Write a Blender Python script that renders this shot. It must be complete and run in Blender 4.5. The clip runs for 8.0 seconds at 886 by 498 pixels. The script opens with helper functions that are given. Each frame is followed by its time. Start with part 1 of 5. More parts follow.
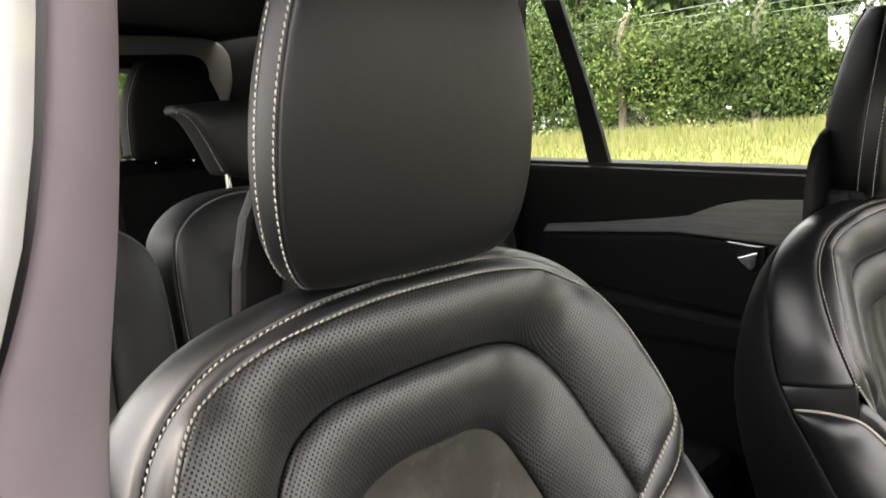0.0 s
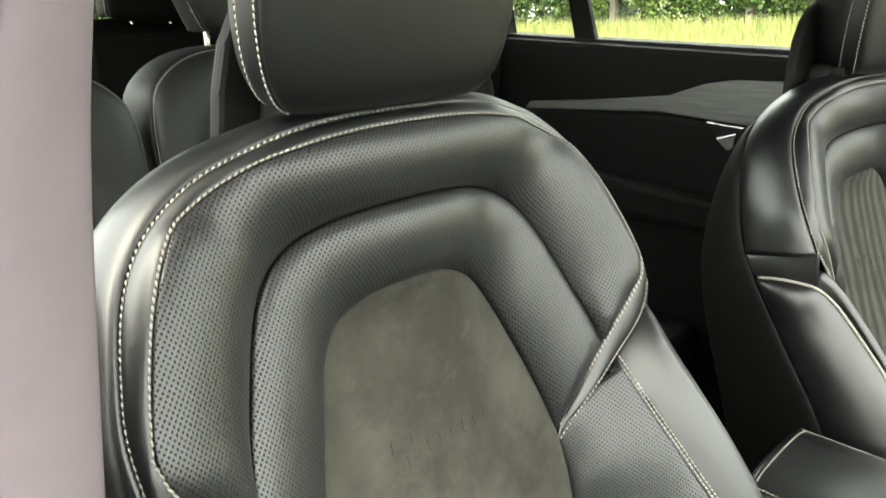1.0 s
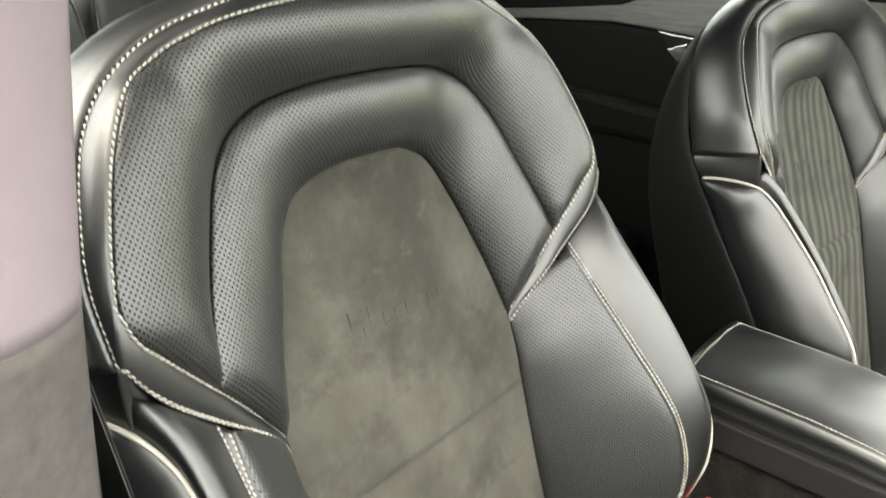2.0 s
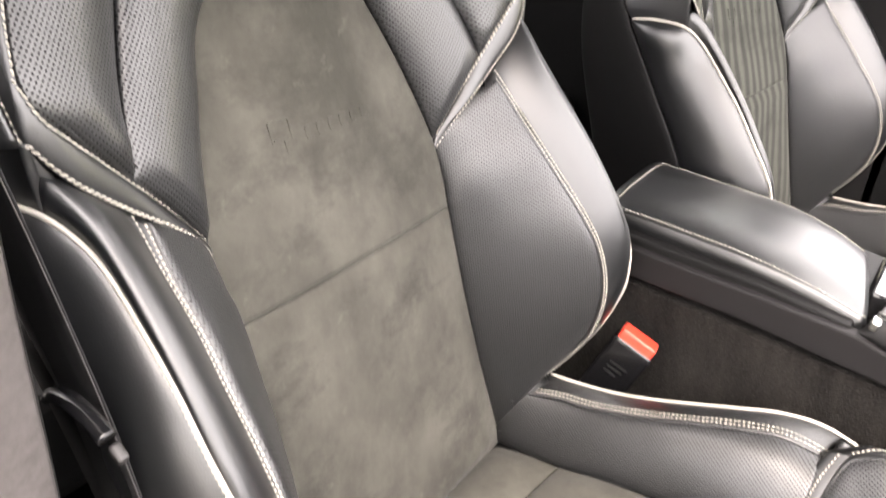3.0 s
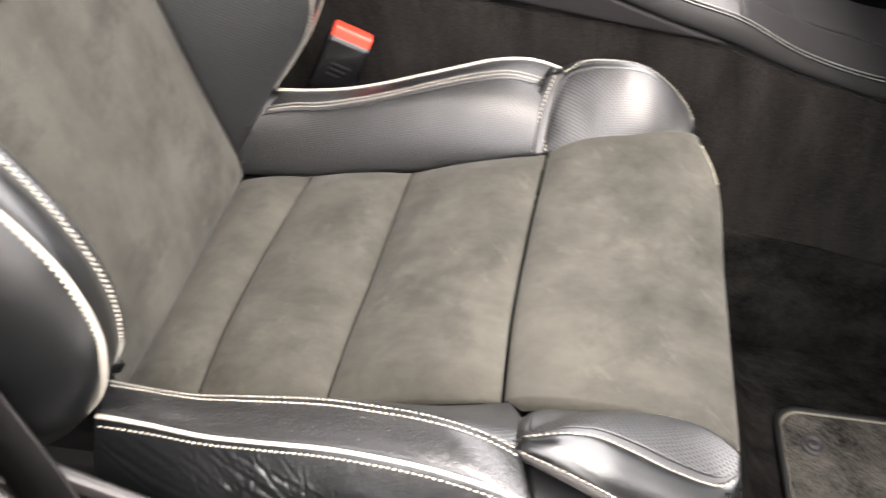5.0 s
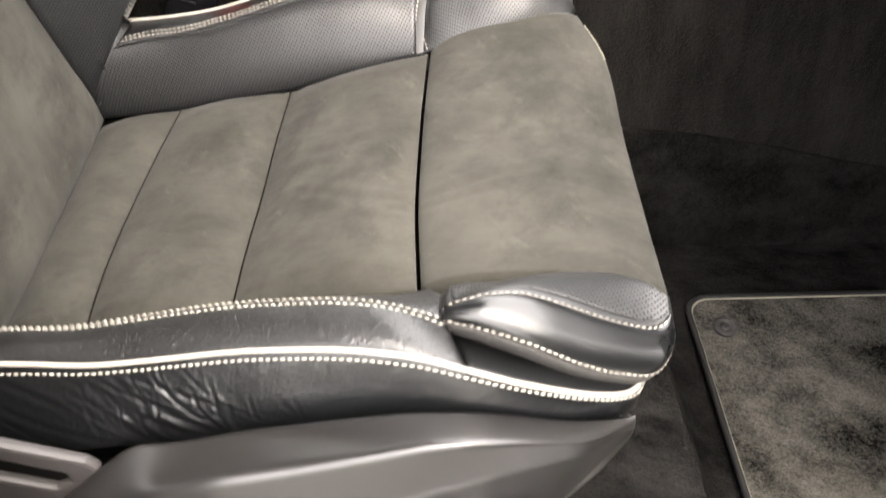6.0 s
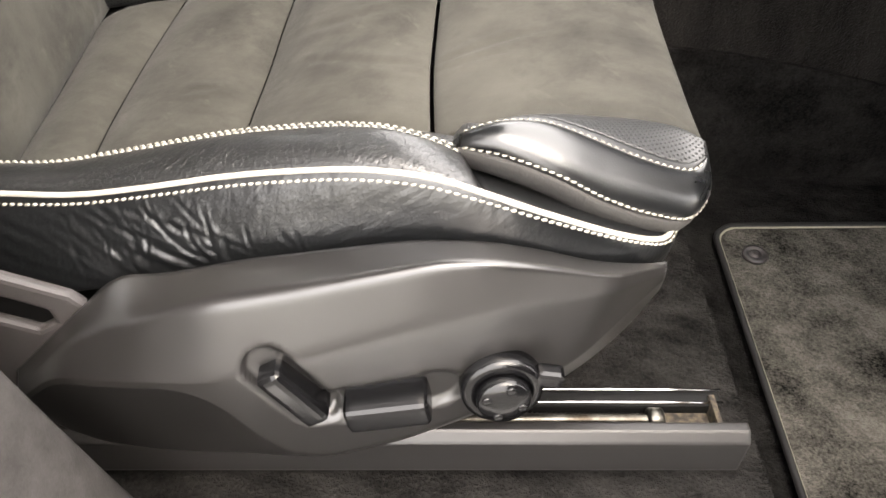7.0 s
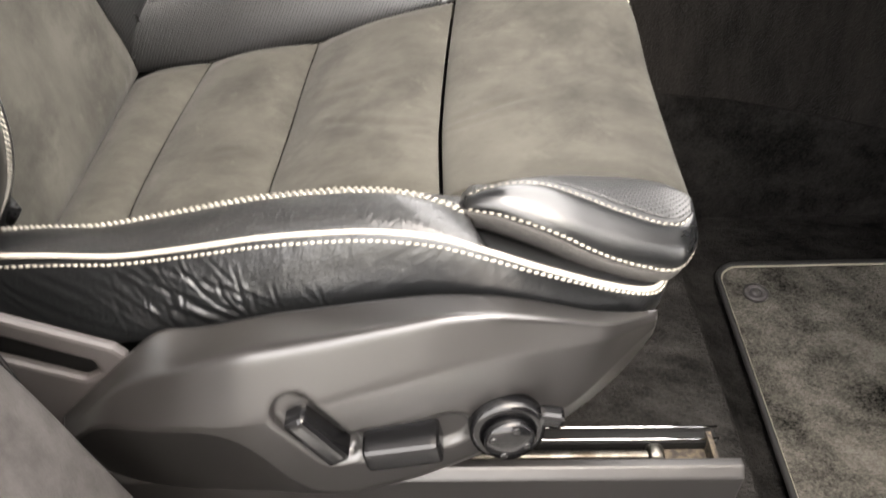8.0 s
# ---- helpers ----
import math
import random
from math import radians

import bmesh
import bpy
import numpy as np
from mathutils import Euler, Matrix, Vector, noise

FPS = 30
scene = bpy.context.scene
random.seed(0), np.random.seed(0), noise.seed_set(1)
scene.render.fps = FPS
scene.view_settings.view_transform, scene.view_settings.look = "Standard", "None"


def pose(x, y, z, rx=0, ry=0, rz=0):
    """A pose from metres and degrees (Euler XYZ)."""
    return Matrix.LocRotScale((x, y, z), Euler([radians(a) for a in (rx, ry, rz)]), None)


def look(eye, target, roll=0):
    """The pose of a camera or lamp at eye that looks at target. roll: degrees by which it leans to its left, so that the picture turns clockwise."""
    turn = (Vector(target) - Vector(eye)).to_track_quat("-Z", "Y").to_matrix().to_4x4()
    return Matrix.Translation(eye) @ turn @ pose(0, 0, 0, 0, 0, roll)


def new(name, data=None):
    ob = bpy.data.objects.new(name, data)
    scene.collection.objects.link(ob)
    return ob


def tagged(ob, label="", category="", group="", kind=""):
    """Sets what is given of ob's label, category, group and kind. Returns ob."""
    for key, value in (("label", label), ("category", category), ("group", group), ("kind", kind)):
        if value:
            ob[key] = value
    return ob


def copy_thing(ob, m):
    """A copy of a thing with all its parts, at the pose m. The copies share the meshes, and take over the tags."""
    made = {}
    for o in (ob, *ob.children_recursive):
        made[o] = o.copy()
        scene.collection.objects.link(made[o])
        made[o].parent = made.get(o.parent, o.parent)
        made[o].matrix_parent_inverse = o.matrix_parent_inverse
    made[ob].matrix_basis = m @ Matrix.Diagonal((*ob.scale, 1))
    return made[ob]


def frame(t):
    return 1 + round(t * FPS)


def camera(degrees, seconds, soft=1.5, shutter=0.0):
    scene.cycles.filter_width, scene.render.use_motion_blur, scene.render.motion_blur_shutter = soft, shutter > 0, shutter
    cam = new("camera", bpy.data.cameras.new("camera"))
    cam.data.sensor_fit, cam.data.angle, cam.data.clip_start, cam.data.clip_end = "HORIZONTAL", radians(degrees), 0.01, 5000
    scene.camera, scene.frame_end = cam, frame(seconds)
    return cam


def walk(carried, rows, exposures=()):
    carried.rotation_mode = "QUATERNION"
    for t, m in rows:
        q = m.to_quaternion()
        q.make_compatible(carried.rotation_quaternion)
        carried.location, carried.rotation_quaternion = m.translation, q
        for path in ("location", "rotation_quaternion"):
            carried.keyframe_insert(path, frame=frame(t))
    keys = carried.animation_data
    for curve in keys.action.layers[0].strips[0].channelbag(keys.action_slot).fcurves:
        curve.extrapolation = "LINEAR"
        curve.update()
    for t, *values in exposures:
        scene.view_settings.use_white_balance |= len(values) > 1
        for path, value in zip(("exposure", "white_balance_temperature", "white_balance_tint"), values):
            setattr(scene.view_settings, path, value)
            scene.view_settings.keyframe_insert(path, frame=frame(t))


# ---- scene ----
cam = camera(57.7, 8.0, shutter=0.4)
PATH = [
    (0, (0.306, -0.444, 1.518), (-1.067, 0.982, 1.231), -3.7),
    (0.5, (0.314, -0.444, 1.502), (-1.043, 0.969, 1.099), -2.6),
    (1, (0.320, -0.457, 1.478), (-0.987, 0.953, 0.926), -1.4),
    (1.2, (0.326, -0.462, 1.473), (-0.968, 0.948, 0.893), -1.2),
    (2.3, (0.331, -0.484, 1.423), (-0.784, 0.979, 0.636), 1.1),
    (2.5, (0.346, -0.486, 1.409), (-0.736, 0.978, 0.583), 1.2),
    (3, (0.369, -0.493, 1.381), (-0.629, 0.95, 0.42), 1.9),
    (3.5, (0.372, -0.511, 1.361), (-0.508, 0.887, 0.234), 2.4),
    (4, (0.354, -0.529, 1.333), (-0.335, 0.865, 0.075), 1.8),
    (4.5, (0.349, -0.546, 1.308), (-0.167, 0.867, -0.011), -0.0),
    (5, (0.333, -0.558, 1.279), (0.151, 0.917, -0.06), 1.9),
    (5.2, (0.336, -0.55, 1.282), (0.274, 0.91, -0.083), 2.1),
    (6.3, (0.326, -0.591, 1.151), (0.409, 0.868, -0.214), 0.9),
    (6.5, (0.324, -0.599, 1.13), (0.393, 0.859, -0.238), 0.6),
    (7, (0.333, -0.611, 1.097), (0.366, 0.834, -0.285), 0.5),
    (7.5, (0.335, -0.618, 1.091), (0.334, 0.835, -0.284), -0.0),
    (8, (0.335, -0.636, 1.136), (0.338, 0.868, -0.183), -1.1),
]
EXPOSURES = [(0, 2.24, 7200, 14), (0.5, 2.48, 7400, 0), (1, 2.72, 7200, 0), (2.5, 3.2, 7300, 10), (3, 3.38, 7200, 17), (4, 3.36, 7100, 16), (5, 3.22, 7000, 15), (6.5, 2.86, 7200, 13), (8, 3.0, 7200, 13)]
walk(cam, [(t, look(eye, target, roll)) for t, eye, target, roll in PATH], EXPOSURES)

# world, sun, exposure
world = bpy.data.worlds.new("sky")
scene.world = world
world.use_nodes = True
wn, wl = world.node_tree.nodes, world.node_tree.links
sky = wn.new("ShaderNodeTexSky")
sky.sky_type, sky.sun_disc = "NISHITA", False
sky.sun_elevation, sky.sun_rotation = radians(57), radians(155)
sky.air_density, sky.dust_density = 1.0, 3.0
wn["Background"].inputs["Strength"].default_value = 0.15
cloud = wn.new("ShaderNodeMix")
cloud.data_type = "RGBA"
cloud.inputs["Factor"].default_value = 0.7
wl.new(sky.outputs["Color"], cloud.inputs["A"])
# cloud cover nearly twice as bright overhead as at the horizon
way = wn.new("ShaderNodeTexCoord")
height = wn.new("ShaderNodeSeparateXYZ")
cover = wn.new("ShaderNodeMapRange")
cover.inputs["From Min"].default_value, cover.inputs["From Max"].default_value = 0.0, 1.0
cover.inputs["To Min"].default_value, cover.inputs["To Max"].default_value = 7.0, 12.6
grey = wn.new("ShaderNodeCombineColor")
wl.new(way.outputs["Generated"], height.inputs["Vector"])
wl.new(height.outputs["Z"], cover.inputs["Value"])
for channel in ("Red", "Green", "Blue"):
    wl.new(cover.outputs["Result"], grey.inputs[channel])
wl.new(grey.outputs["Color"], cloud.inputs["B"])
wl.new(cloud.outputs["Result"], wn["Background"].inputs["Color"])
sun = new("sun", bpy.data.lights.new("sun", "SUN"))
sun.data.energy, sun.data.angle, sun.data.color = 0.55, radians(40), (1.0, 0.96, 0.9)
SUN_FROM = Vector((0.35, -0.75, 1.3))
sun.matrix_world = look(SUN_FROM * 20, (0, 0, 0))


# ---- materials ----
def material(name, base, rough=0.5, metal=0.0, spec=0.5, sheen=0.0, coat=0.0):
    m = bpy.data.materials.new(name)
    m.use_nodes = True
    b = m.node_tree.nodes["Principled BSDF"]
    b.inputs["Base Color"].default_value = (*base, 1)
    b.inputs["Roughness"].default_value, b.inputs["Metallic"].default_value = rough, metal
    b.inputs["Specular IOR Level"].default_value = spec
    b.inputs["Sheen Weight"].default_value = sheen
    b.inputs["Coat Weight"].default_value = coat
    return m


def node(m, kind, **values):
    n = m.node_tree.nodes.new(kind)
    for key, value in values.items():
        n.inputs[key.replace("_", " ")].default_value = value
    return n


def join(m, a, out, b, inp):
    m.node_tree.links.new(a.outputs[out], b.inputs[inp])


def math_node(m, op, a, b=None, c=None):
    n = m.node_tree.nodes.new("ShaderNodeMath")
    n.operation = op
    for i, v in enumerate((a, b, c)):
        if v is None:
            continue
        if isinstance(v, (int, float)):
            n.inputs[i].default_value = v
        else:
            m.node_tree.links.new(v, n.inputs[i])
    return n.outputs[0]


def noise_on(m, scale, detail=4.0, rough=0.6, stretch=None, turn=None):
    co = m.node_tree.nodes.new("ShaderNodeTexCoord")
    n = node(m, "ShaderNodeTexNoise", Scale=scale, Detail=detail, Roughness=rough)
    if stretch:
        mp = node(m, "ShaderNodeMapping")
        mp.inputs["Scale"].default_value = stretch
        if turn:
            first = node(m, "ShaderNodeMapping")
            first.inputs["Rotation"].default_value = turn
            join(m, co, "Object", first, "Vector")
            join(m, first, "Vector", mp, "Vector")
        else:
            join(m, co, "Object", mp, "Vector")
        join(m, mp, "Vector", n, "Vector")
    else:
        join(m, co, "Object", n, "Vector")
    return n.outputs["Fac"]


def tint(m, fac, low, high, a=0.3, b=0.7):
    """Base colour between two colours, by a noise."""
    r = m.node_tree.nodes.new("ShaderNodeValToRGB")
    r.color_ramp.elements[0].position, r.color_ramp.elements[1].position = a, b
    r.color_ramp.elements[0].color, r.color_ramp.elements[1].color = (*low, 1), (*high, 1)
    m.node_tree.links.new(fac, r.inputs["Fac"])
    m.node_tree.links.new(r.outputs["Color"], m.node_tree.nodes["Principled BSDF"].inputs["Base Color"])
    return r


def vary_rough(m, fac, low, high):
    n = m.node_tree.nodes.new("ShaderNodeMapRange")
    n.inputs["To Min"].default_value, n.inputs["To Max"].default_value = low, high
    m.node_tree.links.new(fac, n.inputs["Value"])
    m.node_tree.links.new(n.outputs["Result"], m.node_tree.nodes["Principled BSDF"].inputs["Roughness"])


def relief(m, *layers):
    """Bumps: (height socket, strength, metres)."""
    last = None
    for height, strength, depth in layers:
        n = node(m, "ShaderNodeBump", Strength=strength, Distance=depth)
        m.node_tree.links.new(height, n.inputs["Height"])
        if last:
            join(m, last, "Normal", n, "Normal")
        last = n
    join(m, last, "Normal", m.node_tree.nodes["Principled BSDF"], "Normal")


def leather(name, holes=False, base=0.005, rough=(0.33, 0.43), crease=0.0, crackle=0.0, coat=0.2):
    m = material(name, (base * 0.9, base, base * 1.12), 0.36, spec=0.85, coat=coat)
    m.node_tree.nodes["Principled BSDF"].inputs["Coat Roughness"].default_value = 0.28
    grain = node(m, "ShaderNodeTexVoronoi", Scale=620.0)
    co = m.node_tree.nodes.new("ShaderNodeTexCoord")
    join(m, co, "Object", grain, "Vector")
    soft = noise_on(m, 9.0, 5.0)
    vary_rough(m, soft, *rough)
    layers = [(noise_on(m, 17.0, 3.0), 0.1, 0.004), (grain.outputs["Distance"], 0.1, 0.0006)]
    if crease:
        layers.insert(0, (noise_on(m, 20.0, 4.0, 0.6, (0.9, 1.0, 2.2), (0, radians(38), 0)), crease, 0.004))
        layers.insert(1, (noise_on(m, 60.0, 3.0, 0.6, (1.0, 1.0, 0.35), (0, radians(-14), 0)), crease * 0.5, 0.003))
    if crackle:
        cells = node(m, "ShaderNodeTexVoronoi", Scale=560.0)
        cells.feature = "DISTANCE_TO_EDGE"
        bent = node(m, "ShaderNodeMapping")
        bent.inputs["Scale"].default_value = (0.45, 1.0, 1.0)
        bent.inputs["Rotation"].default_value = (0, 0, 0.6)
        join(m, co, "Object", bent, "Vector")
        join(m, bent, "Vector", cells, "Vector")
        lines = m.node_tree.nodes.new("ShaderNodeMapRange")
        lines.inputs["From Max"].default_value = 0.05
        m.node_tree.links.new(cells.outputs["Distance"], lines.inputs["Value"])
        layers.append((lines.outputs["Result"], crackle, 0.001))
        layers.append((noise_on(m, 300.0, 3.0, 0.6, (0.25, 1.0, 1.0), (0, 0, -0.7)), crackle * 1.3, 0.0012))
        layers.append((noise_on(m, 70.0, 5.0, 0.7), crackle, 0.002))
    if holes:
        uv = m.node_tree.nodes.new("ShaderNodeUVMap")
        sep = m.node_tree.nodes.new("ShaderNodeSeparateXYZ")
        join(m, uv, "UV", sep, "Vector")
        pitch = 0.0042
        u = math_node(m, "DIVIDE", sep.outputs["X"], pitch)
        v = math_node(m, "DIVIDE", sep.outputs["Y"], pitch * 0.6)
        row = math_node(m, "FLOOR", v)
        odd = math_node(m, "MULTIPLY", math_node(m, "MODULO", row, 2.0), 0.5)
        fu = math_node(m, "SUBTRACT", math_node(m, "FRACT", math_node(m, "ADD", u, odd)), 0.5)
        fv = math_node(m, "MULTIPLY", math_node(m, "SUBTRACT", math_node(m, "FRACT", v), 0.5), 0.6)
        far = math_node(m, "SQRT", math_node(m, "ADD", math_node(m, "MULTIPLY", fu, fu), math_node(m, "MULTIPLY", fv, fv)))
        hole = m.node_tree.nodes.new("ShaderNodeMapRange")
        hole.inputs["From Min"].default_value, hole.inputs["From Max"].default_value = 0.08, 0.24
        m.node_tree.links.new(far, hole.inputs["Value"])
        mix = m.node_tree.nodes.new("ShaderNodeMix")
        mix.data_type = "RGBA"
        mix.inputs["A"].default_value, mix.inputs["B"].default_value = (0.001, 0.001, 0.001, 1), (base * 0.9, base, base * 1.12, 1)
        m.node_tree.links.new(hole.outputs["Result"], mix.inputs["Factor"])
        m.node_tree.links.new(mix.outputs["Result"], m.node_tree.nodes["Principled BSDF"].inputs["Base Color"])
        bsdf = m.node_tree.nodes["Principled BSDF"]
        m.node_tree.links.new(math_node(m, "MULTIPLY_ADD", hole.outputs["Result"], 0.75, 0.1), bsdf.inputs["Specular IOR Level"])
        m.node_tree.links.new(math_node(m, "MULTIPLY_ADD", hole.outputs["Result"], 0.25, 0.1), bsdf.inputs["Coat Weight"])
        layers.append((hole.outputs["Result"], 0.7, 0.0009))
    relief(m, *layers)
    return m


def suede(name, low, high, stripes=False, patch=(8.0, 0.62)):
    m = material(name, high, 0.95, spec=0.15, sheen=0.06)
    links = m.node_tree.links
    bsdf = m.node_tree.nodes["Principled BSDF"]
    bsdf.inputs["Sheen Roughness"].default_value = 0.5
    brushed = tint(m, noise_on(m, patch[0], 12.0, patch[1], (1.0, 1.2, 0.9)), low, high, 0.32, 0.68)
    if stripes:
        wave = node(m, "ShaderNodeTexWave", Scale=13.0, Distortion=9.0, Detail=2.5)
        wave.inputs["Detail Scale"].default_value = 0.6
        co = m.node_tree.nodes.new("ShaderNodeTexCoord")
        mp = node(m, "ShaderNodeMapping")
        mp.inputs["Scale"].default_value = (1.0, 1.0, 0.22)
        mp.inputs["Rotation"].default_value = (radians(12), 0, radians(90))
        join(m, co, "Object", mp, "Vector")
        join(m, mp, "Vector", wave, "Vector")
        brushed = tint(m, wave.outputs["Fac"], low, high, 0.15, 0.85)
    # dark rubbed stains and small pale scuffs over the brushed nap
    last = brushed.outputs["Color"]
    for fac, a, b, colour, most in ((noise_on(m, 11.0, 8.0, 0.68, (1.0, 0.7, 1.3), (0, 0.5, 0.6)), 0.5, 0.72, [c * 0.55 for c in low], 0.75), (noise_on(m, 34.0, 6.0, 0.7, (1.6, 0.6, 1.0), (0, 0, -0.5)), 0.6, 0.8, [c * 1.35 for c in high], 0.6)):
        ramp = m.node_tree.nodes.new("ShaderNodeMapRange")
        ramp.inputs["From Min"].default_value, ramp.inputs["From Max"].default_value = a, b
        ramp.inputs["To Max"].default_value = most
        links.new(fac, ramp.inputs["Value"])
        mix = m.node_tree.nodes.new("ShaderNodeMix")
        mix.data_type = "RGBA"
        mix.inputs["B"].default_value = (*colour, 1)
        links.new(ramp.outputs["Result"], mix.inputs["Factor"])
        links.new(last, mix.inputs["A"])
        last = mix.outputs["Result"]
    links.new(last, bsdf.inputs["Base Color"])
    relief(m, (noise_on(m, 14.0, 6.0, 0.62, (1.0, 0.6, 1.0), (0, 0, 0.5)), 0.28, 0.006), (noise_on(m, 10.0, 3.0, 0.5, (0.5, 3.0, 1.6), (0.2, 0.3, 0.35)), 0.22, 0.005), (noise_on(m, 900.0, 3.0), 0.3, 0.0006))
    return m


LEATHER = leather("black_leather")
PERFORATED = leather("perforated_leather", True, rough=(0.4, 0.5), base=0.007)
WORN = leather("creased_leather", crease=0.5, rough=(0.24, 0.36))
POLISHED = leather("rubbed_leather", rough=(0.24, 0.34), base=0.005, coat=0.35)
MATTE = leather("matte_leather", rough=(0.48, 0.6))
MATTE.node_tree.nodes["Principled BSDF"].inputs["Coat Weight"].default_value = 0.0
MATTE.node_tree.nodes["Principled BSDF"].inputs["Specular IOR Level"].default_value = 0.5
HEAD = leather("smooth_dull_leather", rough=(0.4, 0.5), base=0.004, coat=0.0)
HEAD.node_tree.nodes["Principled BSDF"].inputs["Specular IOR Level"].default_value = 0.42
CRACKED = leather("cracked_leather", crackle=0.45, rough=(0.27, 0.38), base=0.005, coat=0.3)
SUEDE = suede("grey_suede", (0.033, 0.0318, 0.0268), (0.076, 0.0735, 0.0625))
NAPPED = suede("rubbed_suede", (0.026, 0.025, 0.0208), (0.072, 0.0697, 0.0592), patch=(6.0, 0.68))
BRUSHED = suede("brushed_suede", (0.03, 0.031, 0.026), (0.066, 0.067, 0.056), True)
THREAD = material("grey_thread", (0.33, 0.315, 0.275), 0.7, spec=0.3)
PIPING = material("cream_piping", (0.4, 0.38, 0.335), 0.45)
BORDER = material("pale_binding", (0.3, 0.28, 0.22), 0.8)
RIBBED = material("ribbed_cloth", (0.05, 0.048, 0.046), 0.8, spec=0.4)
relief(RIBBED, (noise_on(RIBBED, 500.0, 2.0, 0.5, (1.0, 1.0, 0.2)), 0.6, 0.001))
SHELL = material("black_plastic", (0.004, 0.004, 0.0042), 0.6, spec=0.25)
relief(SHELL, (noise_on(SHELL, 700.0, 2.0), 0.25, 0.0005))
SATIN = material("charcoal_plastic", (0.014, 0.013, 0.0128), 0.3, spec=0.9, coat=0.45)
SATIN.node_tree.nodes["Principled BSDF"].inputs["Coat Roughness"].default_value = 0.3
relief(SATIN, (noise_on(SATIN, 1100.0, 2.0), 0.18, 0.0004))
vary_rough(SATIN, noise_on(SATIN, 14.0, 6.0), 0.27, 0.36)
SWITCH = material("switch_plastic", (0.004, 0.004, 0.0045), 0.2)
GLOSS = material("gloss_black_trim", (0.012, 0.012, 0.013), 0.08, coat=0.5)
CHROME = material("satin_chrome", (0.62, 0.62, 0.62), 0.2, 1.0)
STEEL = material("zinc_steel", (0.42, 0.41, 0.38), 0.35, 1.0)
tint(STEEL, noise_on(STEEL, 60.0), (0.04, 0.033, 0.025), (0.16, 0.155, 0.14))
RUST = material("grimy_rust", (0.1, 0.075, 0.05), 0.85)
tint(RUST, noise_on(RUST, 200.0, 5.0), (0.015, 0.012, 0.01), (0.11, 0.085, 0.055), 0.4, 0.75)
SCUFFED = material("scuffed_rubber", (0.022, 0.0205, 0.02), 0.6, spec=0.4)
tint(SCUFFED, noise_on(SCUFFED, 40.0, 9.0, 0.75), (0.026, 0.024, 0.023), (0.062, 0.058, 0.056), 0.35, 0.7)
relief(SCUFFED, (noise_on(SCUFFED, 500.0, 3.0), 0.4, 0.0008))
CONSOLE = material("mauve_black_plastic", (0.01, 0.0093, 0.0098), 0.55, spec=0.25)
relief(CONSOLE, (noise_on(CONSOLE, 700.0, 2.0), 0.25, 0.0005))
vary_rough(CONSOLE, noise_on(CONSOLE, 12.0, 6.0), 0.48, 0.62)
RED = material("red_button", (0.75, 0.06, 0.035), 0.35)
BELT = material("belt_webbing", (0.012, 0.012, 0.0125), 0.7, spec=0.3)
HINGE = material("grey_hinge_plastic", (0.05, 0.046, 0.046), 0.36)
relief(HINGE, (noise_on(HINGE, 700.0, 2.0), 0.25, 0.0005))
vary_rough(HINGE, noise_on(HINGE, 20.0, 6.0), 0.36, 0.5)
FAIRING = material("satin_dark_fairing", (0.016, 0.015, 0.015), 0.38, spec=0.6)
vary_rough(FAIRING, noise_on(FAIRING, 15.0, 6.0), 0.34, 0.46)
CARPET = material("black_carpet", (0.015, 0.0145, 0.014), 1.0, spec=0.05)
def pile(m, low, high, broad, stretch, turn):
    """Carpet pile: brushed clouds of light and dark, broken into single tufts."""
    clouds = noise_on(m, broad, 8.0, 0.7, stretch, turn)
    tufts = noise_on(m, 330.0, 2.0, 0.6)
    both_scales = math_node(m, "MULTIPLY_ADD", tufts, 0.45, math_node(m, "MULTIPLY", clouds, 1.15))
    tint(m, both_scales, low, high, 0.6, 1.06)
    relief(m, (tufts, 0.8, 0.004), (noise_on(m, 90.0, 3.0, 0.7), 0.4, 0.006))


pile(CARPET, (0.0025, 0.0024, 0.0023), (0.024, 0.0228, 0.0217), 14.0, (1.0, 2.0, 1.0), (0, 0, 0.2))
FELT = material("tunnel_felt", (0.016, 0.0145, 0.0135), 1.0, spec=0.05, sheen=0.05)
pile(FELT, (0.0042, 0.0038, 0.0035), (0.02, 0.0181, 0.0166), 11.0, (2.2, 1.0, 0.5), (0, 0.15, 0))
MAT = material("black_mat", (0.022, 0.021, 0.02), 1.0, spec=0.05)
pile(MAT, (0.005, 0.005, 0.0046), (0.16, 0.151, 0.132), 9.0, (1.0, 1.3, 1.0), (0, 0, 0.5))
LINER = material("charcoal_headliner", (0.01, 0.0098, 0.0098), 0.95, spec=0.1)
relief(LINER, (noise_on(LINER, 500.0), 0.3, 0.001))
DOOR = material("door_soft_plastic", (0.0025, 0.0026, 0.0026), 0.65, spec=0.18)
relief(DOOR, (noise_on(DOOR, 500.0), 0.3, 0.0008))
DECOR = material("grey_decor_trim", (0.16, 0.165, 0.155), 0.35, 0.4)
tint(DECOR, noise_on(DECOR, 300.0, 2.0, 0.6, (0.05, 1, 1)), (0.13, 0.135, 0.125), (0.19, 0.195, 0.185))
TRIM = material("mauve_grey_plastic", (0.24, 0.21, 0.225), 0.6, spec=0.3)
tint(TRIM, noise_on(TRIM, 14.0, 5.0), (0.175, 0.143, 0.16), (0.215, 0.18, 0.199))
relief(TRIM, (noise_on(TRIM, 900.0), 0.25, 0.0004))
PILLAR = material("mauve_grey_weave", (0.08, 0.074, 0.074), 0.85, spec=0.25)
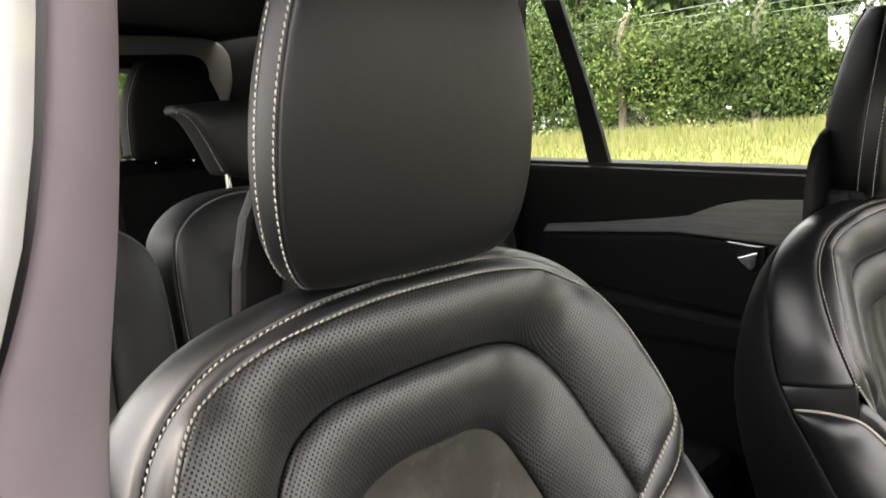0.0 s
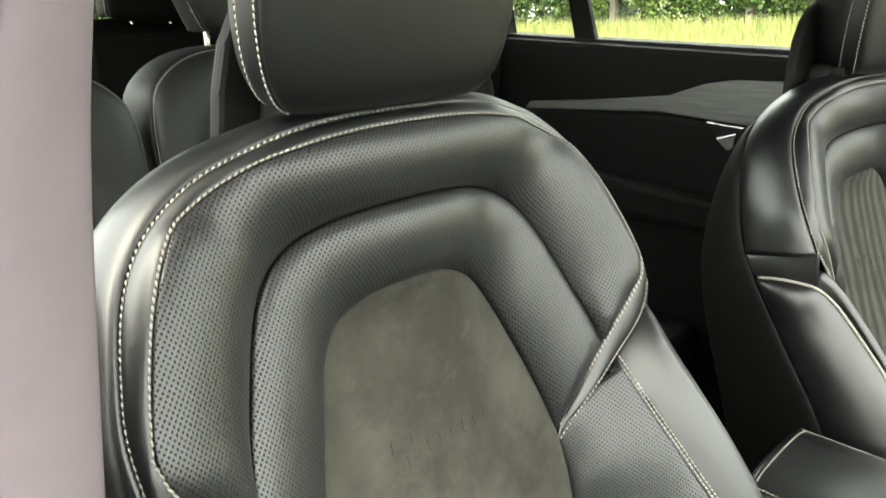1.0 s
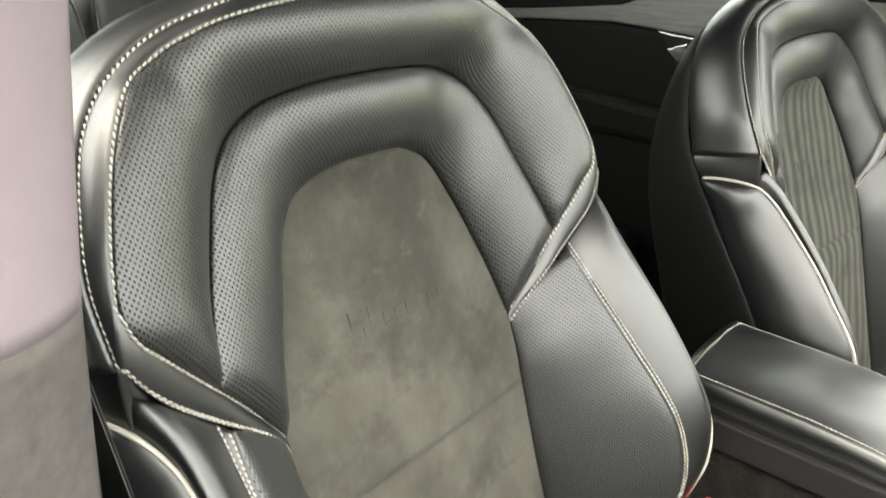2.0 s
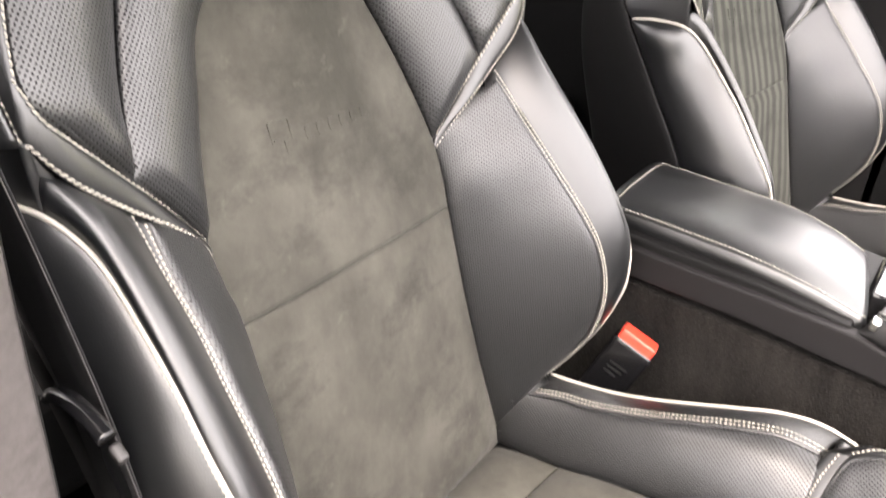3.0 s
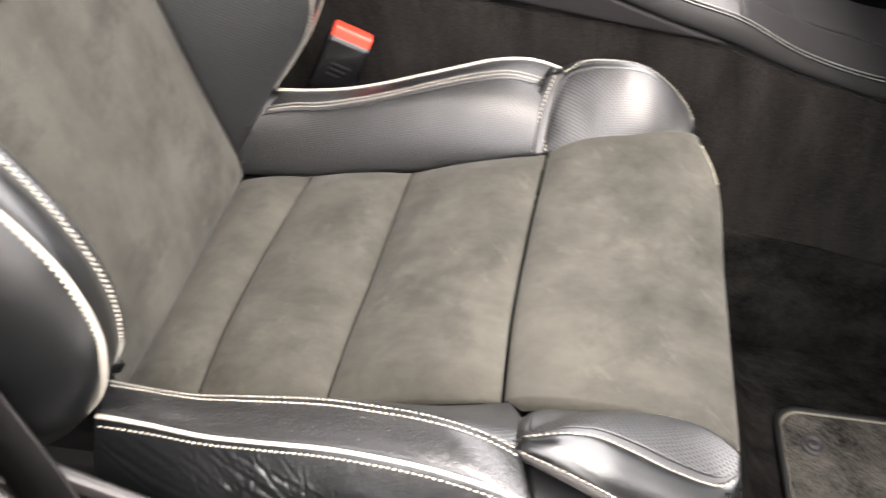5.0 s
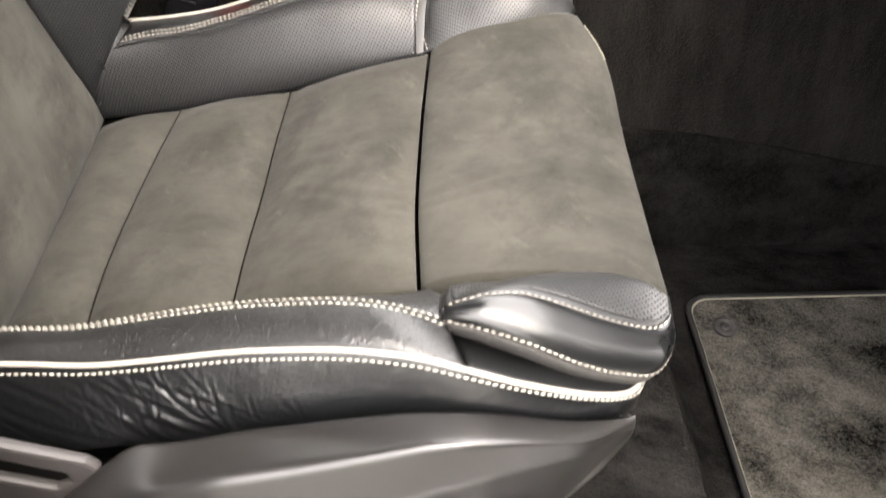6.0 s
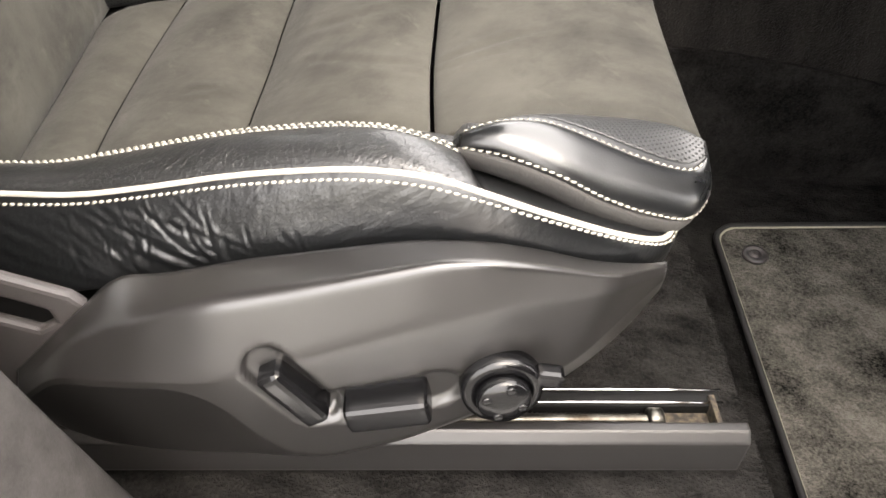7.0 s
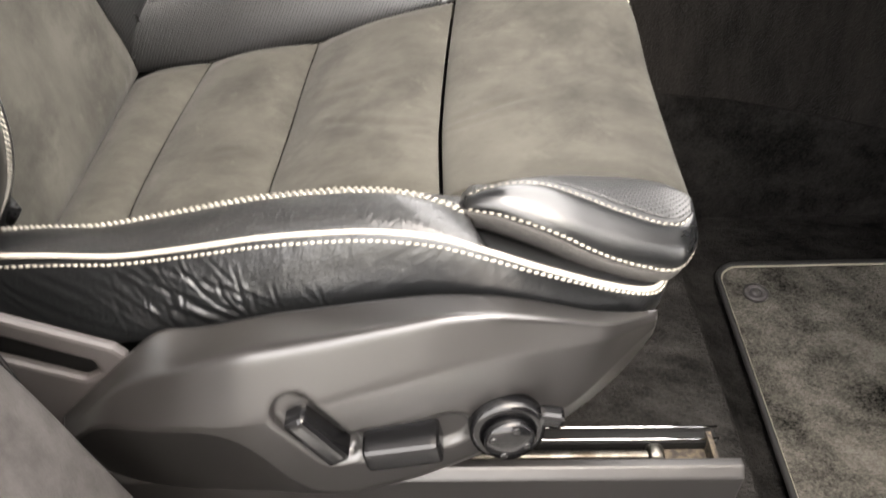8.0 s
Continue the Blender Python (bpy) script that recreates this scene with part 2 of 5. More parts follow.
_w = node(PILLAR, "ShaderNodeTexWave", Scale=900.0, Distortion=0.6)
_c = PILLAR.node_tree.nodes.new("ShaderNodeTexCoord")
_p = node(PILLAR, "ShaderNodeMapping")
_p.inputs["Rotation"].default_value = (radians(25), radians(60), 0)
join(PILLAR, _c, "Object", _p, "Vector")
join(PILLAR, _p, "Vector", _w, "Vector")
tint(PILLAR, noise_on(PILLAR, 120.0, 5.0), (0.058, 0.052, 0.05), (0.085, 0.077, 0.074))
relief(PILLAR, (_w.outputs["Fac"], 0.15, 0.0003), (noise_on(PILLAR, 900.0), 0.3, 0.0004))
PAINT = material("white_paint", (0.78, 0.78, 0.77), 0.25, coat=1.0)
RUBBER = material("black_rubber", (0.012, 0.012, 0.012), 0.7)
GLASS = material("tinted_glass", (0.9, 0.95, 0.92), 0.0)
GLASS.node_tree.nodes["Principled BSDF"].inputs["Transmission Weight"].default_value = 1.0
GLASS.node_tree.nodes["Principled BSDF"].inputs["IOR"].default_value = 1.02
CONCRETE = material("weathered_concrete", (0.42, 0.4, 0.36), 0.9)
tint(CONCRETE, noise_on(CONCRETE, 14.0, 6.0), (0.2, 0.175, 0.14), (0.36, 0.32, 0.265))
WIRE = material("galvanised_wire", (0.4, 0.42, 0.4), 0.5, 0.7)
SIGN = material("white_sign", (0.8, 0.8, 0.8), 0.5)
BARK = material("brown_bark", (0.09, 0.07, 0.05), 0.9)
GRASS = material("green_grass", (0.1, 0.13, 0.03), 0.9, spec=0.2)
tint(GRASS, noise_on(GRASS, 0.9, 8.0, 0.7), (0.14, 0.17, 0.045), (0.27, 0.26, 0.1), 0.3, 0.7)
ASPHALT = material("grey_asphalt", (0.12, 0.118, 0.112), 0.95, spec=0.1)
tint(ASPHALT, noise_on(ASPHALT, 2.0, 10.0, 0.7), (0.085, 0.083, 0.079), (0.16, 0.157, 0.15))
PALE = material("pale_lining", (0.16, 0.155, 0.14), 0.9, spec=0.1)
relief(PALE, (noise_on(PALE, 500.0), 0.3, 0.001))


def leaf_material(name, low, high):
    m = material(name, high, 0.5, spec=0.35)
    geo = m.node_tree.nodes.new("ShaderNodeNewGeometry")
    tint(m, geo.outputs["Random Per Island"], low, high, 0.0, 1.0)
    m.node_tree.nodes["Principled BSDF"].inputs["Transmission Weight"].default_value = 0.0
    return m


LEAF = leaf_material("hedge_leaves", (0.018, 0.042, 0.01), (0.12, 0.185, 0.045))
LEAF_PALE = leaf_material("pale_leaves", (0.035, 0.075, 0.016), (0.19, 0.25, 0.065))
# dark green that paints the shade inside the bush crowns
SHADE = material("crown_shade", (0.02, 0.04, 0.012), 0.9, spec=0.1)
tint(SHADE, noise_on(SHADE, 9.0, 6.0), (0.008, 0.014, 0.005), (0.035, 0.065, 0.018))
BLADE = leaf_material("grass_blades", (0.14, 0.19, 0.04), (0.36, 0.33, 0.14))


# ---- mesh tools ----
def thing(name, label, category, place=(0, 0, 0), group="", kind=""):
    ob = new(name)
    ob.location = place
    ob.empty_display_size = 0.05
    return tagged(ob, label, category, group, kind)


def put(name, verts, faces, mat, parent=None, label="", smooth=True, uvs=None):
    me = bpy.data.meshes.new(name)
    me.from_pydata([tuple(map(float, v)) for v in verts], [], faces)
    if uvs is not None:
        layer = me.uv_layers.new(name="UVMap")
        flat = np.asarray(uvs, float)[[loop.vertex_index for loop in me.loops]].ravel()
        layer.data.foreach_set("uv", flat)
    me.materials.append(mat)
    if smooth:
        me.polygons.foreach_set("use_smooth", [True] * len(me.polygons))
    me.update()
    ob = new(name, me)
    if parent:
        ob.parent = parent
    return tagged(ob, label)


def part(name, bm, mat, parent=None, label="", smooth=False):
    me = bpy.data.meshes.new(name)
    bm.normal_update()
    bm.to_mesh(me)
    bm.free()
    me.materials.append(mat)
    if smooth:
        me.polygons.foreach_set("use_smooth", [True] * len(me.polygons))
    ob = new(name, me)
    if parent:
        ob.parent = parent
    return tagged(ob, label)


def box(name, lo, hi, mat, parent=None, label="", bevel=0.004, turn=None, steps=2):
    """A bevelled block between two corners, turned about its centre."""
    lo, hi = Vector(lo), Vector(hi)
    bm = bmesh.new()
    bmesh.ops.create_cube(bm, size=1)
    size, mid = hi - lo, (lo + hi) / 2
    bmesh.ops.scale(bm, vec=size, verts=bm.verts)
    if bevel:
        bmesh.ops.bevel(bm, geom=bm.edges[:], offset=min(bevel, min(size) * 0.45), segments=steps, profile=0.6, affect="EDGES")
    m = Matrix.Translation(mid)
    if turn:
        m = m @ Euler([radians(a) for a in turn]).to_matrix().to_4x4()
    bmesh.ops.transform(bm, matrix=m, verts=bm.verts)
    return part(name, bm, mat, parent, label, smooth=False)


def spun(name, profile, axis_from, axis_to, mat, parent=None, label="", n=32):
    """A turned body: (radius, along) rings from one point to another."""
    a, b = Vector(axis_from), Vector(axis_to)
    w = (b - a).normalized()
    u = w.orthogonal().normalized()
    v = w.cross(u)
    verts, faces = [], []
    for r, d in profile:
        for i in range(n):
            t = 2 * math.pi * i / n
            verts.append(a + w * d + (u * math.cos(t) + v * math.sin(t)) * r)
    for k in range(len(profile) - 1):
        for i in range(n):
            j = (i + 1) % n
            faces.append((k * n + i, k * n + j, (k + 1) * n + j, (k + 1) * n + i))
    faces.append(tuple(range(n))[::-1])
    faces.append(tuple(range((len(profile) - 1) * n, len(profile) * n)))
    return put(name, verts, faces, mat, parent, label)


def curve(pts, n=64):
    """Evenly spaced points on a smooth curve through a few."""
    p = np.asarray(pts, float)
    if len(p) == 2:
        return np.linspace(p[0], p[1], n)
    q = np.vstack([2 * p[0] - p[1], p, 2 * p[-1] - p[-2]])
    out = []
    t = np.linspace(0, 1, 16, endpoint=False)[:, None]
    for a, b, c, d in zip(q, q[1:], q[2:], q[3:]):
        out.append(0.5 * (2 * b + (c - a) * t + (2 * a - 5 * b + 4 * c - d) * t**2 + (3 * b - a - 3 * c + d) * t**3))
    out = np.vstack(out + [p[-1:]])
    length = np.r_[0, np.cumsum(np.linalg.norm(np.diff(out, axis=0), axis=1))]
    s = np.linspace(0, length[-1], n)
    return np.stack([np.interp(s, length, out[:, k]) for k in range(3)], 1)


def mirrored(c):
    return np.asarray(c, float) * (1, -1, 1)


def both(c):
    """A curve that starts in the middle, carried over to the other side: from its far end over the middle to its end."""
    c = np.asarray(c, float)
    return np.vstack([mirrored(c)[:0:-1], c])


def unit(v):
    return v / np.maximum(np.linalg.norm(v, axis=-1, keepdims=True), 1e-9)


def normals(g):
    return unit(np.cross(np.gradient(g, axis=0), np.gradient(g, axis=1)))


def sheet(a, b, out, bulge=0.0, power=0.5, n=96, m=14, ends=None, pinch=0.0, along=None):
    """A pad between two edge curves (or inside four: ends), swollen towards out. Returns its grid."""
    a, b = curve(a, n), curve(b, n)
    t = (0.5 - 0.5 * np.cos(np.linspace(0, math.pi, m)))[None, :, None]
    g = a[:, None] * (1 - t) + b[:, None] * t
    if ends is not None:
        s = np.linspace(0, 1, n)[:, None, None]
        c, d = curve(ends[0], 60), curve(ends[1], 60)
        at = t[0, :, 0] * 59
        c, d = [np.stack([np.interp(at, np.arange(60), e[:, k]) for k in range(3)], 1)[None] for e in (c, d)]
        flat = (1 - s) * ((1 - t) * c[:, :1] + t * c[:, -1:]) + s * ((1 - t) * d[:, :1] + t * d[:, -1:])
        g = g + (1 - s) * c + s * d - flat
    nor = normals(g)
    if np.sum(nor * np.asarray(out, float)) < 0:
        nor = -nor
    if along is not None:
        nor = unit(np.asarray(along, float))[None, None]
    swell = (4 * t * (1 - t)) ** power
    if pinch:
        e = np.minimum(np.linspace(0, 1, n), np.linspace(1, 0, n))[:, None, None]
        swell = swell * np.clip(e / pinch, 0, 1) ** 0.5
    return g + nor * swell * bulge


def skin(rows, n=80, m=40):
    """A smooth sheet through several cross curves."""
    c = np.stack([curve(r, n) for r in rows], 1)
    at = np.linspace(0, len(rows) - 1, m)
    g = np.array([np.stack([np.interp(at, np.arange(len(rows)), line[:, k]) for k in range(3)], 1) for line in c])
    for _ in range(5):
        g[1:-1, 1:-1] = 0.3 * g[1:-1, 1:-1] + 0.25 * (g[1:-1, :-2] + g[1:-1, 2:]) + 0.1 * (g[:-2, 1:-1] + g[2:, 1:-1])
    return g


def crease(g, path, width, depth, out, shoulder=0.5):
    """Presses a soft fold into a grid along a line of points, its sides a little raised."""
    line = curve(path, max(40, int(np.linalg.norm(np.diff(np.asarray(path, float), axis=0), axis=1).sum() / width * 1.5)))
    g = np.array(g)
    reach = 4.5 * width
    near = np.all((g > line.min(0) - reach) & (g < line.max(0) + reach), axis=2)
    p = g[near]
    d = np.min(np.linalg.norm(p[:, None] - line[None], axis=2), axis=1) if len(p) else np.zeros(0)
    ends = np.minimum(np.linalg.norm(p - line[0], axis=1), np.linalg.norm(p - line[-1], axis=1))
    k = np.exp(-((d / width) ** 2)) - shoulder * np.exp(-(((d - 1.9 * width) / width) ** 2))
    fade = np.clip(ends / (4 * width), 0.25, 1)
    g[near] = p - unit(np.array(out, float))[None] * (depth * k * fade)[:, None]
    return g


def pad(name, g, out, mat, parent, label="", tuck=0.012, close=True, wrap=False):
    """The mesh of a grid, its rim turned in."""
    g = np.asarray(g)
    nor = normals(g)
    if np.sum(nor * np.asarray(out, float)) < 0:
        nor = -nor
    rows = [g[:, :1] - nor[:, :1] * tuck, g, g[:, -1:] - nor[:, -1:] * tuck]
    full = np.concatenate(rows, 1)
    if close:
        first, last = full[:1].copy(), full[-1:].copy()
        first[:, 1:-1] -= nor[:1] * tuck
        last[:, 1:-1] -= nor[-1:] * tuck
        full = np.concatenate([first, full, last], 0)
    n, m = full.shape[:2]
    flat = full.reshape(-1, 3) - full.reshape(-1, 3).mean(0)
    axes = np.linalg.svd(flat, full_matrices=False)[2]
    u, v = flat @ axes[0], flat @ axes[1]
    if wrap:
        run = np.linalg.norm(np.diff(full, axis=0), axis=2).mean(1)
        across = np.cumsum(np.linalg.norm(np.diff(full, axis=1), axis=2), axis=1)
        u = np.repeat(np.r_[0, np.cumsum(run)], m)
        v = np.concatenate([np.zeros((n, 1)), across], 1)
        v = (v - v[:, m // 2 : m // 2 + 1]).ravel()
    faces = [(i * m + j, (i + 1) * m + j, (i + 1) * m + j + 1, i * m + j + 1) for i in range(n - 1) for j in range(m - 1)]
    mid = nor[len(nor) // 2, g.shape[1] // 2]
    k = full.shape[0] // 2
    j = full.shape[1] // 2
    if np.dot(np.cross(full[k + 1, j] - full[k, j], full[k, j + 1] - full[k, j]), mid) < 0:
        faces = [f[::-1] for f in faces]
    return put(name, full.reshape(-1, 3), faces, mat, parent, label, uvs=np.stack([u, v], -1))


def stitching(g, at, out, parent, pitch=0.0052, lift=0.0006, start=0.0, end=1.0, mat=None):
    """A row of thread stitches along a grid, at a share of its breadth."""
    g = np.asarray(g)
    n, m = g.shape[:2]
    nor = normals(g)
    if np.sum(nor * np.asarray(out, float)) < 0:
        nor = -nor
    widths = np.r_[0, np.cumsum(np.linalg.norm(np.diff(g[n // 2], axis=0), axis=1))]
    where = np.interp(at * widths[-1] if at >= 0 else 0, widths, np.arange(m))
    j, f = min(int(where), m - 2), where - min(int(where), m - 2)
    line, up = g[:, j] * (1 - f) + g[:, j + 1] * f, unit(nor[:, j] * (1 - f) + nor[:, j + 1] * f)
    i0, i1 = int(start * (n - 1)), int(end * (n - 1)) + 1
    line, up = line[i0:i1], up[i0:i1]
    length = np.r_[0, np.cumsum(np.linalg.norm(np.diff(line, axis=0), axis=1))]
    s = np.arange(pitch, length[-1] - pitch * 0.5, pitch)
    pos = np.stack([np.interp(s, length, line[:, k]) for k in range(3)], 1)
    ups = unit(np.stack([np.interp(s, length, up[:, k]) for k in range(3)], 1))
    tan = unit(np.gradient(pos, axis=0))
    side = unit(np.cross(ups, tan))
    rnd = np.random.RandomState(len(s))
    verts, faces = [], []
    for p, w, t, d in zip(pos, ups, tan, side):
        t = unit(t + d * (0.16 + rnd.uniform(-0.06, 0.06)))
        p = p + w * lift
        k = len(verts)
        L = pitch * 0.43
        verts += [p - t * L - w * 0.0007, p - t * L * 0.5 + d * 0.00085, p - t * L * 0.5 + w * 0.0009, p - t * L * 0.5 - d * 0.00085,
                  p + t * L * 0.5 + d * 0.00085, p + t * L * 0.5 + w * 0.0009, p + t * L * 0.5 - d * 0.00085, p + t * L - w * 0.0007]
        faces += [(k, k + 2, k + 1), (k, k + 3, k + 2), (k + 1, k + 2, k + 5, k + 4), (k + 2, k + 3, k + 6, k + 5), (k + 4, k + 5, k + 7), (k + 5, k + 6, k + 7)]
    return tagged(put("stitching", verts, faces, mat or THREAD, parent), kind="stuff")


def tube(name, pts, radius, mat, parent=None, label="", n=8, count=80, squash=1.0):
    c = curve(pts, count) if len(pts) > 1 else pts
    t = unit(np.gradient(c, axis=0))
    up = np.array((0.0, 0.0, 1.0)) if abs(t[len(t) // 2][2]) < 0.9 else np.array((1.0, 0.0, 0.0))
    side = unit(np.cross(t, up))
    top = np.cross(side, t)
    verts = [c[i] + (side[i] * math.cos(a) + top[i] * math.sin(a) * squash) * radius for i in range(count) for a in np.linspace(0, 2 * math.pi, n, endpoint=False)]
    faces = [(i * n + k, i * n + (k + 1) % n, (i + 1) * n + (k + 1) % n, (i + 1) * n + k) for i in range(count - 1) for k in range(n)]
    faces += [tuple(range(n))[::-1], tuple(range((count - 1) * n, count * n))]
    return put(name, verts, faces, mat, parent, label)


def slab(name, outline, axis, lo, hi, mat, parent=None, label="", bevel=0.0, steps=2):
    """An outline (two coordinates a point) drawn out along the third axis from lo to hi."""
    k = "xyz".index(axis)
    bm = bmesh.new()

    def full(p, d):
        q = list(p)
        q.insert(k, d)
        return q

    bottom = [bm.verts.new(full(p, lo)) for p in outline]
    top = [bm.verts.new(full(p, hi)) for p in outline]
    n = len(outline)
    bm.faces.new(bottom[::-1]), bm.faces.new(top)
    for i in range(n):
        bm.faces.new((bottom[i], bottom[(i + 1) % n], top[(i + 1) % n], top[i]))
    bmesh.ops.recalc_face_normals(bm, faces=bm.faces)
    if bevel:
        bmesh.ops.bevel(bm, geom=bm.edges[:], offset=bevel, segments=steps, profile=0.6, affect="EDGES", clamp_overlap=True)
    return part(name, bm, mat, parent, label)


# ---- front seats: edge curves of one half, from the middle or the top outwards and down ----
PANEL_TOP = [(-0.141, 0, 1.268), (-0.145, 0.04, 1.265), (-0.149, 0.072, 1.253), (-0.148, 0.09, 1.238), (-0.141, 0.105, 1.212), (-0.128, 0.117, 1.18), (-0.112, 0.133, 1.135), (-0.092, 0.148, 1.078)]
PANEL_LOW = [(-0.092, 0.148, 1.078), (-0.077, 0.148, 1.037), (-0.068, 0.145, 1.01), (-0.045, 0.146, 0.92), (-0.022, 0.155, 0.82), (-0.004, 0.172, 0.725), (0.0, 0.178, 0.695)]
GROOVE = [(-0.138, 0, 1.338), (-0.142, 0.06, 1.335), (-0.149, 0.1, 1.327), (-0.148, 0.13, 1.314), (-0.142, 0.151, 1.296), (-0.131, 0.168, 1.27), (-0.113, 0.187, 1.226), (-0.096, 0.201, 1.19), (-0.08, 0.21, 1.156)]
STRIP_IN = [(-0.132, 0, 1.4), (-0.132, 0.07, 1.398), (-0.135, 0.134, 1.389), (-0.14, 0.168, 1.378), (-0.139, 0.197, 1.365), (-0.129, 0.22, 1.351), (-0.112, 0.243, 1.318), (-0.093, 0.262, 1.274), (-0.078, 0.272, 1.24), (-0.072, 0.266, 1.219), (-0.074, 0.25, 1.2), (-0.081, 0.21, 1.155), (-0.088, 0.171, 1.108), (-0.092, 0.149, 1.08)]
STRIP_OUT = [(-0.142, 0, 1.409), (-0.142, 0.06, 1.408), (-0.144, 0.115, 1.402), (-0.149, 0.16, 1.389), (-0.15, 0.192, 1.377), (-0.145, 0.221, 1.359), (-0.138, 0.241, 1.34), (-0.126, 0.258, 1.315), (-0.108, 0.272, 1.279), (-0.09, 0.281, 1.245), (-0.072, 0.28, 1.205), (-0.066, 0.256, 1.172), (-0.071, 0.222, 1.141), (-0.074, 0.19, 1.115), (-0.08, 0.168, 1.094), (-0.09, 0.148, 1.068)]
SEAM_BACK = [(-0.06, 0.214, 1.134), (-0.035, 0.219, 1.102), (-0.004, 0.221, 1.067), (0.022, 0.225, 1.035), (0.047, 0.228, 1.005), (0.07, 0.231, 0.97), (0.082, 0.231, 0.931), (0.083, 0.23, 0.894), (0.073, 0.226, 0.855), (0.044, 0.207, 0.81), (0.007, 0.182, 0.768)]
PIPE_BACK = [(-0.072, 0.279, 1.162), (-0.051, 0.268, 1.144), (-0.034, 0.264, 1.125), (-0.005, 0.265, 1.094), (0.022, 0.267, 1.064), (0.048, 0.27, 1.03), (0.073, 0.271, 0.996), (0.089, 0.272, 0.966), (0.094, 0.27, 0.928), (0.089, 0.267, 0.895), (0.067, 0.256, 0.84), (0.024, 0.237, 0.776)]
REAR_EDGE = [(-0.205, 0, 1.395), (-0.205, 0.1, 1.388), (-0.208, 0.18, 1.368), (-0.205, 0.235, 1.33), (-0.19, 0.268, 1.265), (-0.165, 0.288, 1.19), (-0.1, 0.292, 1.08), (-0.04, 0.29, 0.978), (-0.01, 0.282, 0.87), (0.0, 0.27, 0.77)]
CUSHION_EDGE = [(-0.01, 0.175, 0.695), (0.08, 0.166, 0.711), (0.197, 0.168, 0.731), (0.27, 0.168, 0.75), (0.341, 0.168, 0.772)]
SEAM_CUSHION = [(0.015, 0.188, 0.772), (0.058, 0.197, 0.778), (0.093, 0.199, 0.781), (0.13, 0.2, 0.79), (0.166, 0.202, 0.8), (0.202, 0.206, 0.811), (0.236, 0.212, 0.82), (0.269, 0.218, 0.827), (0.301, 0.225, 0.83), (0.336, 0.23, 0.824)]
PIPE_CUSHION = [(0.035, 0.229, 0.783), (0.073, 0.231, 0.785), (0.117, 0.236, 0.789), (0.158, 0.24, 0.798), (0.208, 0.246, 0.812), (0.247, 0.253, 0.822), (0.284, 0.261, 0.83), (0.32, 0.268, 0.831), (0.349, 0.272, 0.824), (0.385, 0.272, 0.81), (0.43, 0.264, 0.789), (0.46, 0.25, 0.774), (0.471, 0.236, 0.775)]
SKIRT_CUSHION = [(0.03, 0.252, 0.7), (0.1, 0.258, 0.73), (0.2, 0.266, 0.752), (0.3, 0.276, 0.775), (0.36, 0.28, 0.78), (0.42, 0.272, 0.768), (0.455, 0.255, 0.752), (0.468, 0.236, 0.75)]
CAP_TOP = [(0.345, 0.172, 0.776), (0.341, 0.197, 0.814), (0.337, 0.227, 0.829), (0.349, 0.226, 0.834), (0.366, 0.223, 0.836), (0.386, 0.22, 0.833), (0.41, 0.221, 0.825), (0.436, 0.223, 0.815), (0.462, 0.223, 0.806), (0.478, 0.22, 0.803), (0.49, 0.21, 0.806)]
CAP_HIGH = [(0.347, 0.172, 0.778), (0.351, 0.2, 0.815), (0.361, 0.224, 0.842), (0.388, 0.226, 0.857), (0.425, 0.222, 0.862), (0.45, 0.222, 0.857), (0.474, 0.219, 0.842), (0.495, 0.213, 0.821), (0.508, 0.2, 0.805)]
CAP_LOW = [(0.336, 0.234, 0.826), (0.36, 0.243, 0.826), (0.39, 0.25, 0.818), (0.42, 0.252, 0.803), (0.45, 0.25, 0.791), (0.47, 0.244, 0.785), (0.489, 0.226, 0.788)]
# the outer side of the driver's seat base sits a little forward and out, turned two degrees nose down
SET = Matrix.Translation((-0.0172, -0.0253, 0.0126)) @ Matrix(((0.99937, -0.00793, 0.03458), (0.00759, 0.99992, 0.00986), (-0.03466, -0.00959, 0.99935))).to_4x4()


def settled(c):
    """A curve of the far side carried over to the outer side of the driver's seat base."""
    return np.array([tuple(SET @ Vector(p)) for p in mirrored(c)])


def cushion_front(y):
    """The front edge of the cushion at a distance from the middle."""
    return (0.522 + 0.055 * y - 0.1 * y * y - 4 * max(0, y - 0.12) ** 2, y, 0.778 + (0.65 if y > 0 else 0.38) * y * y)


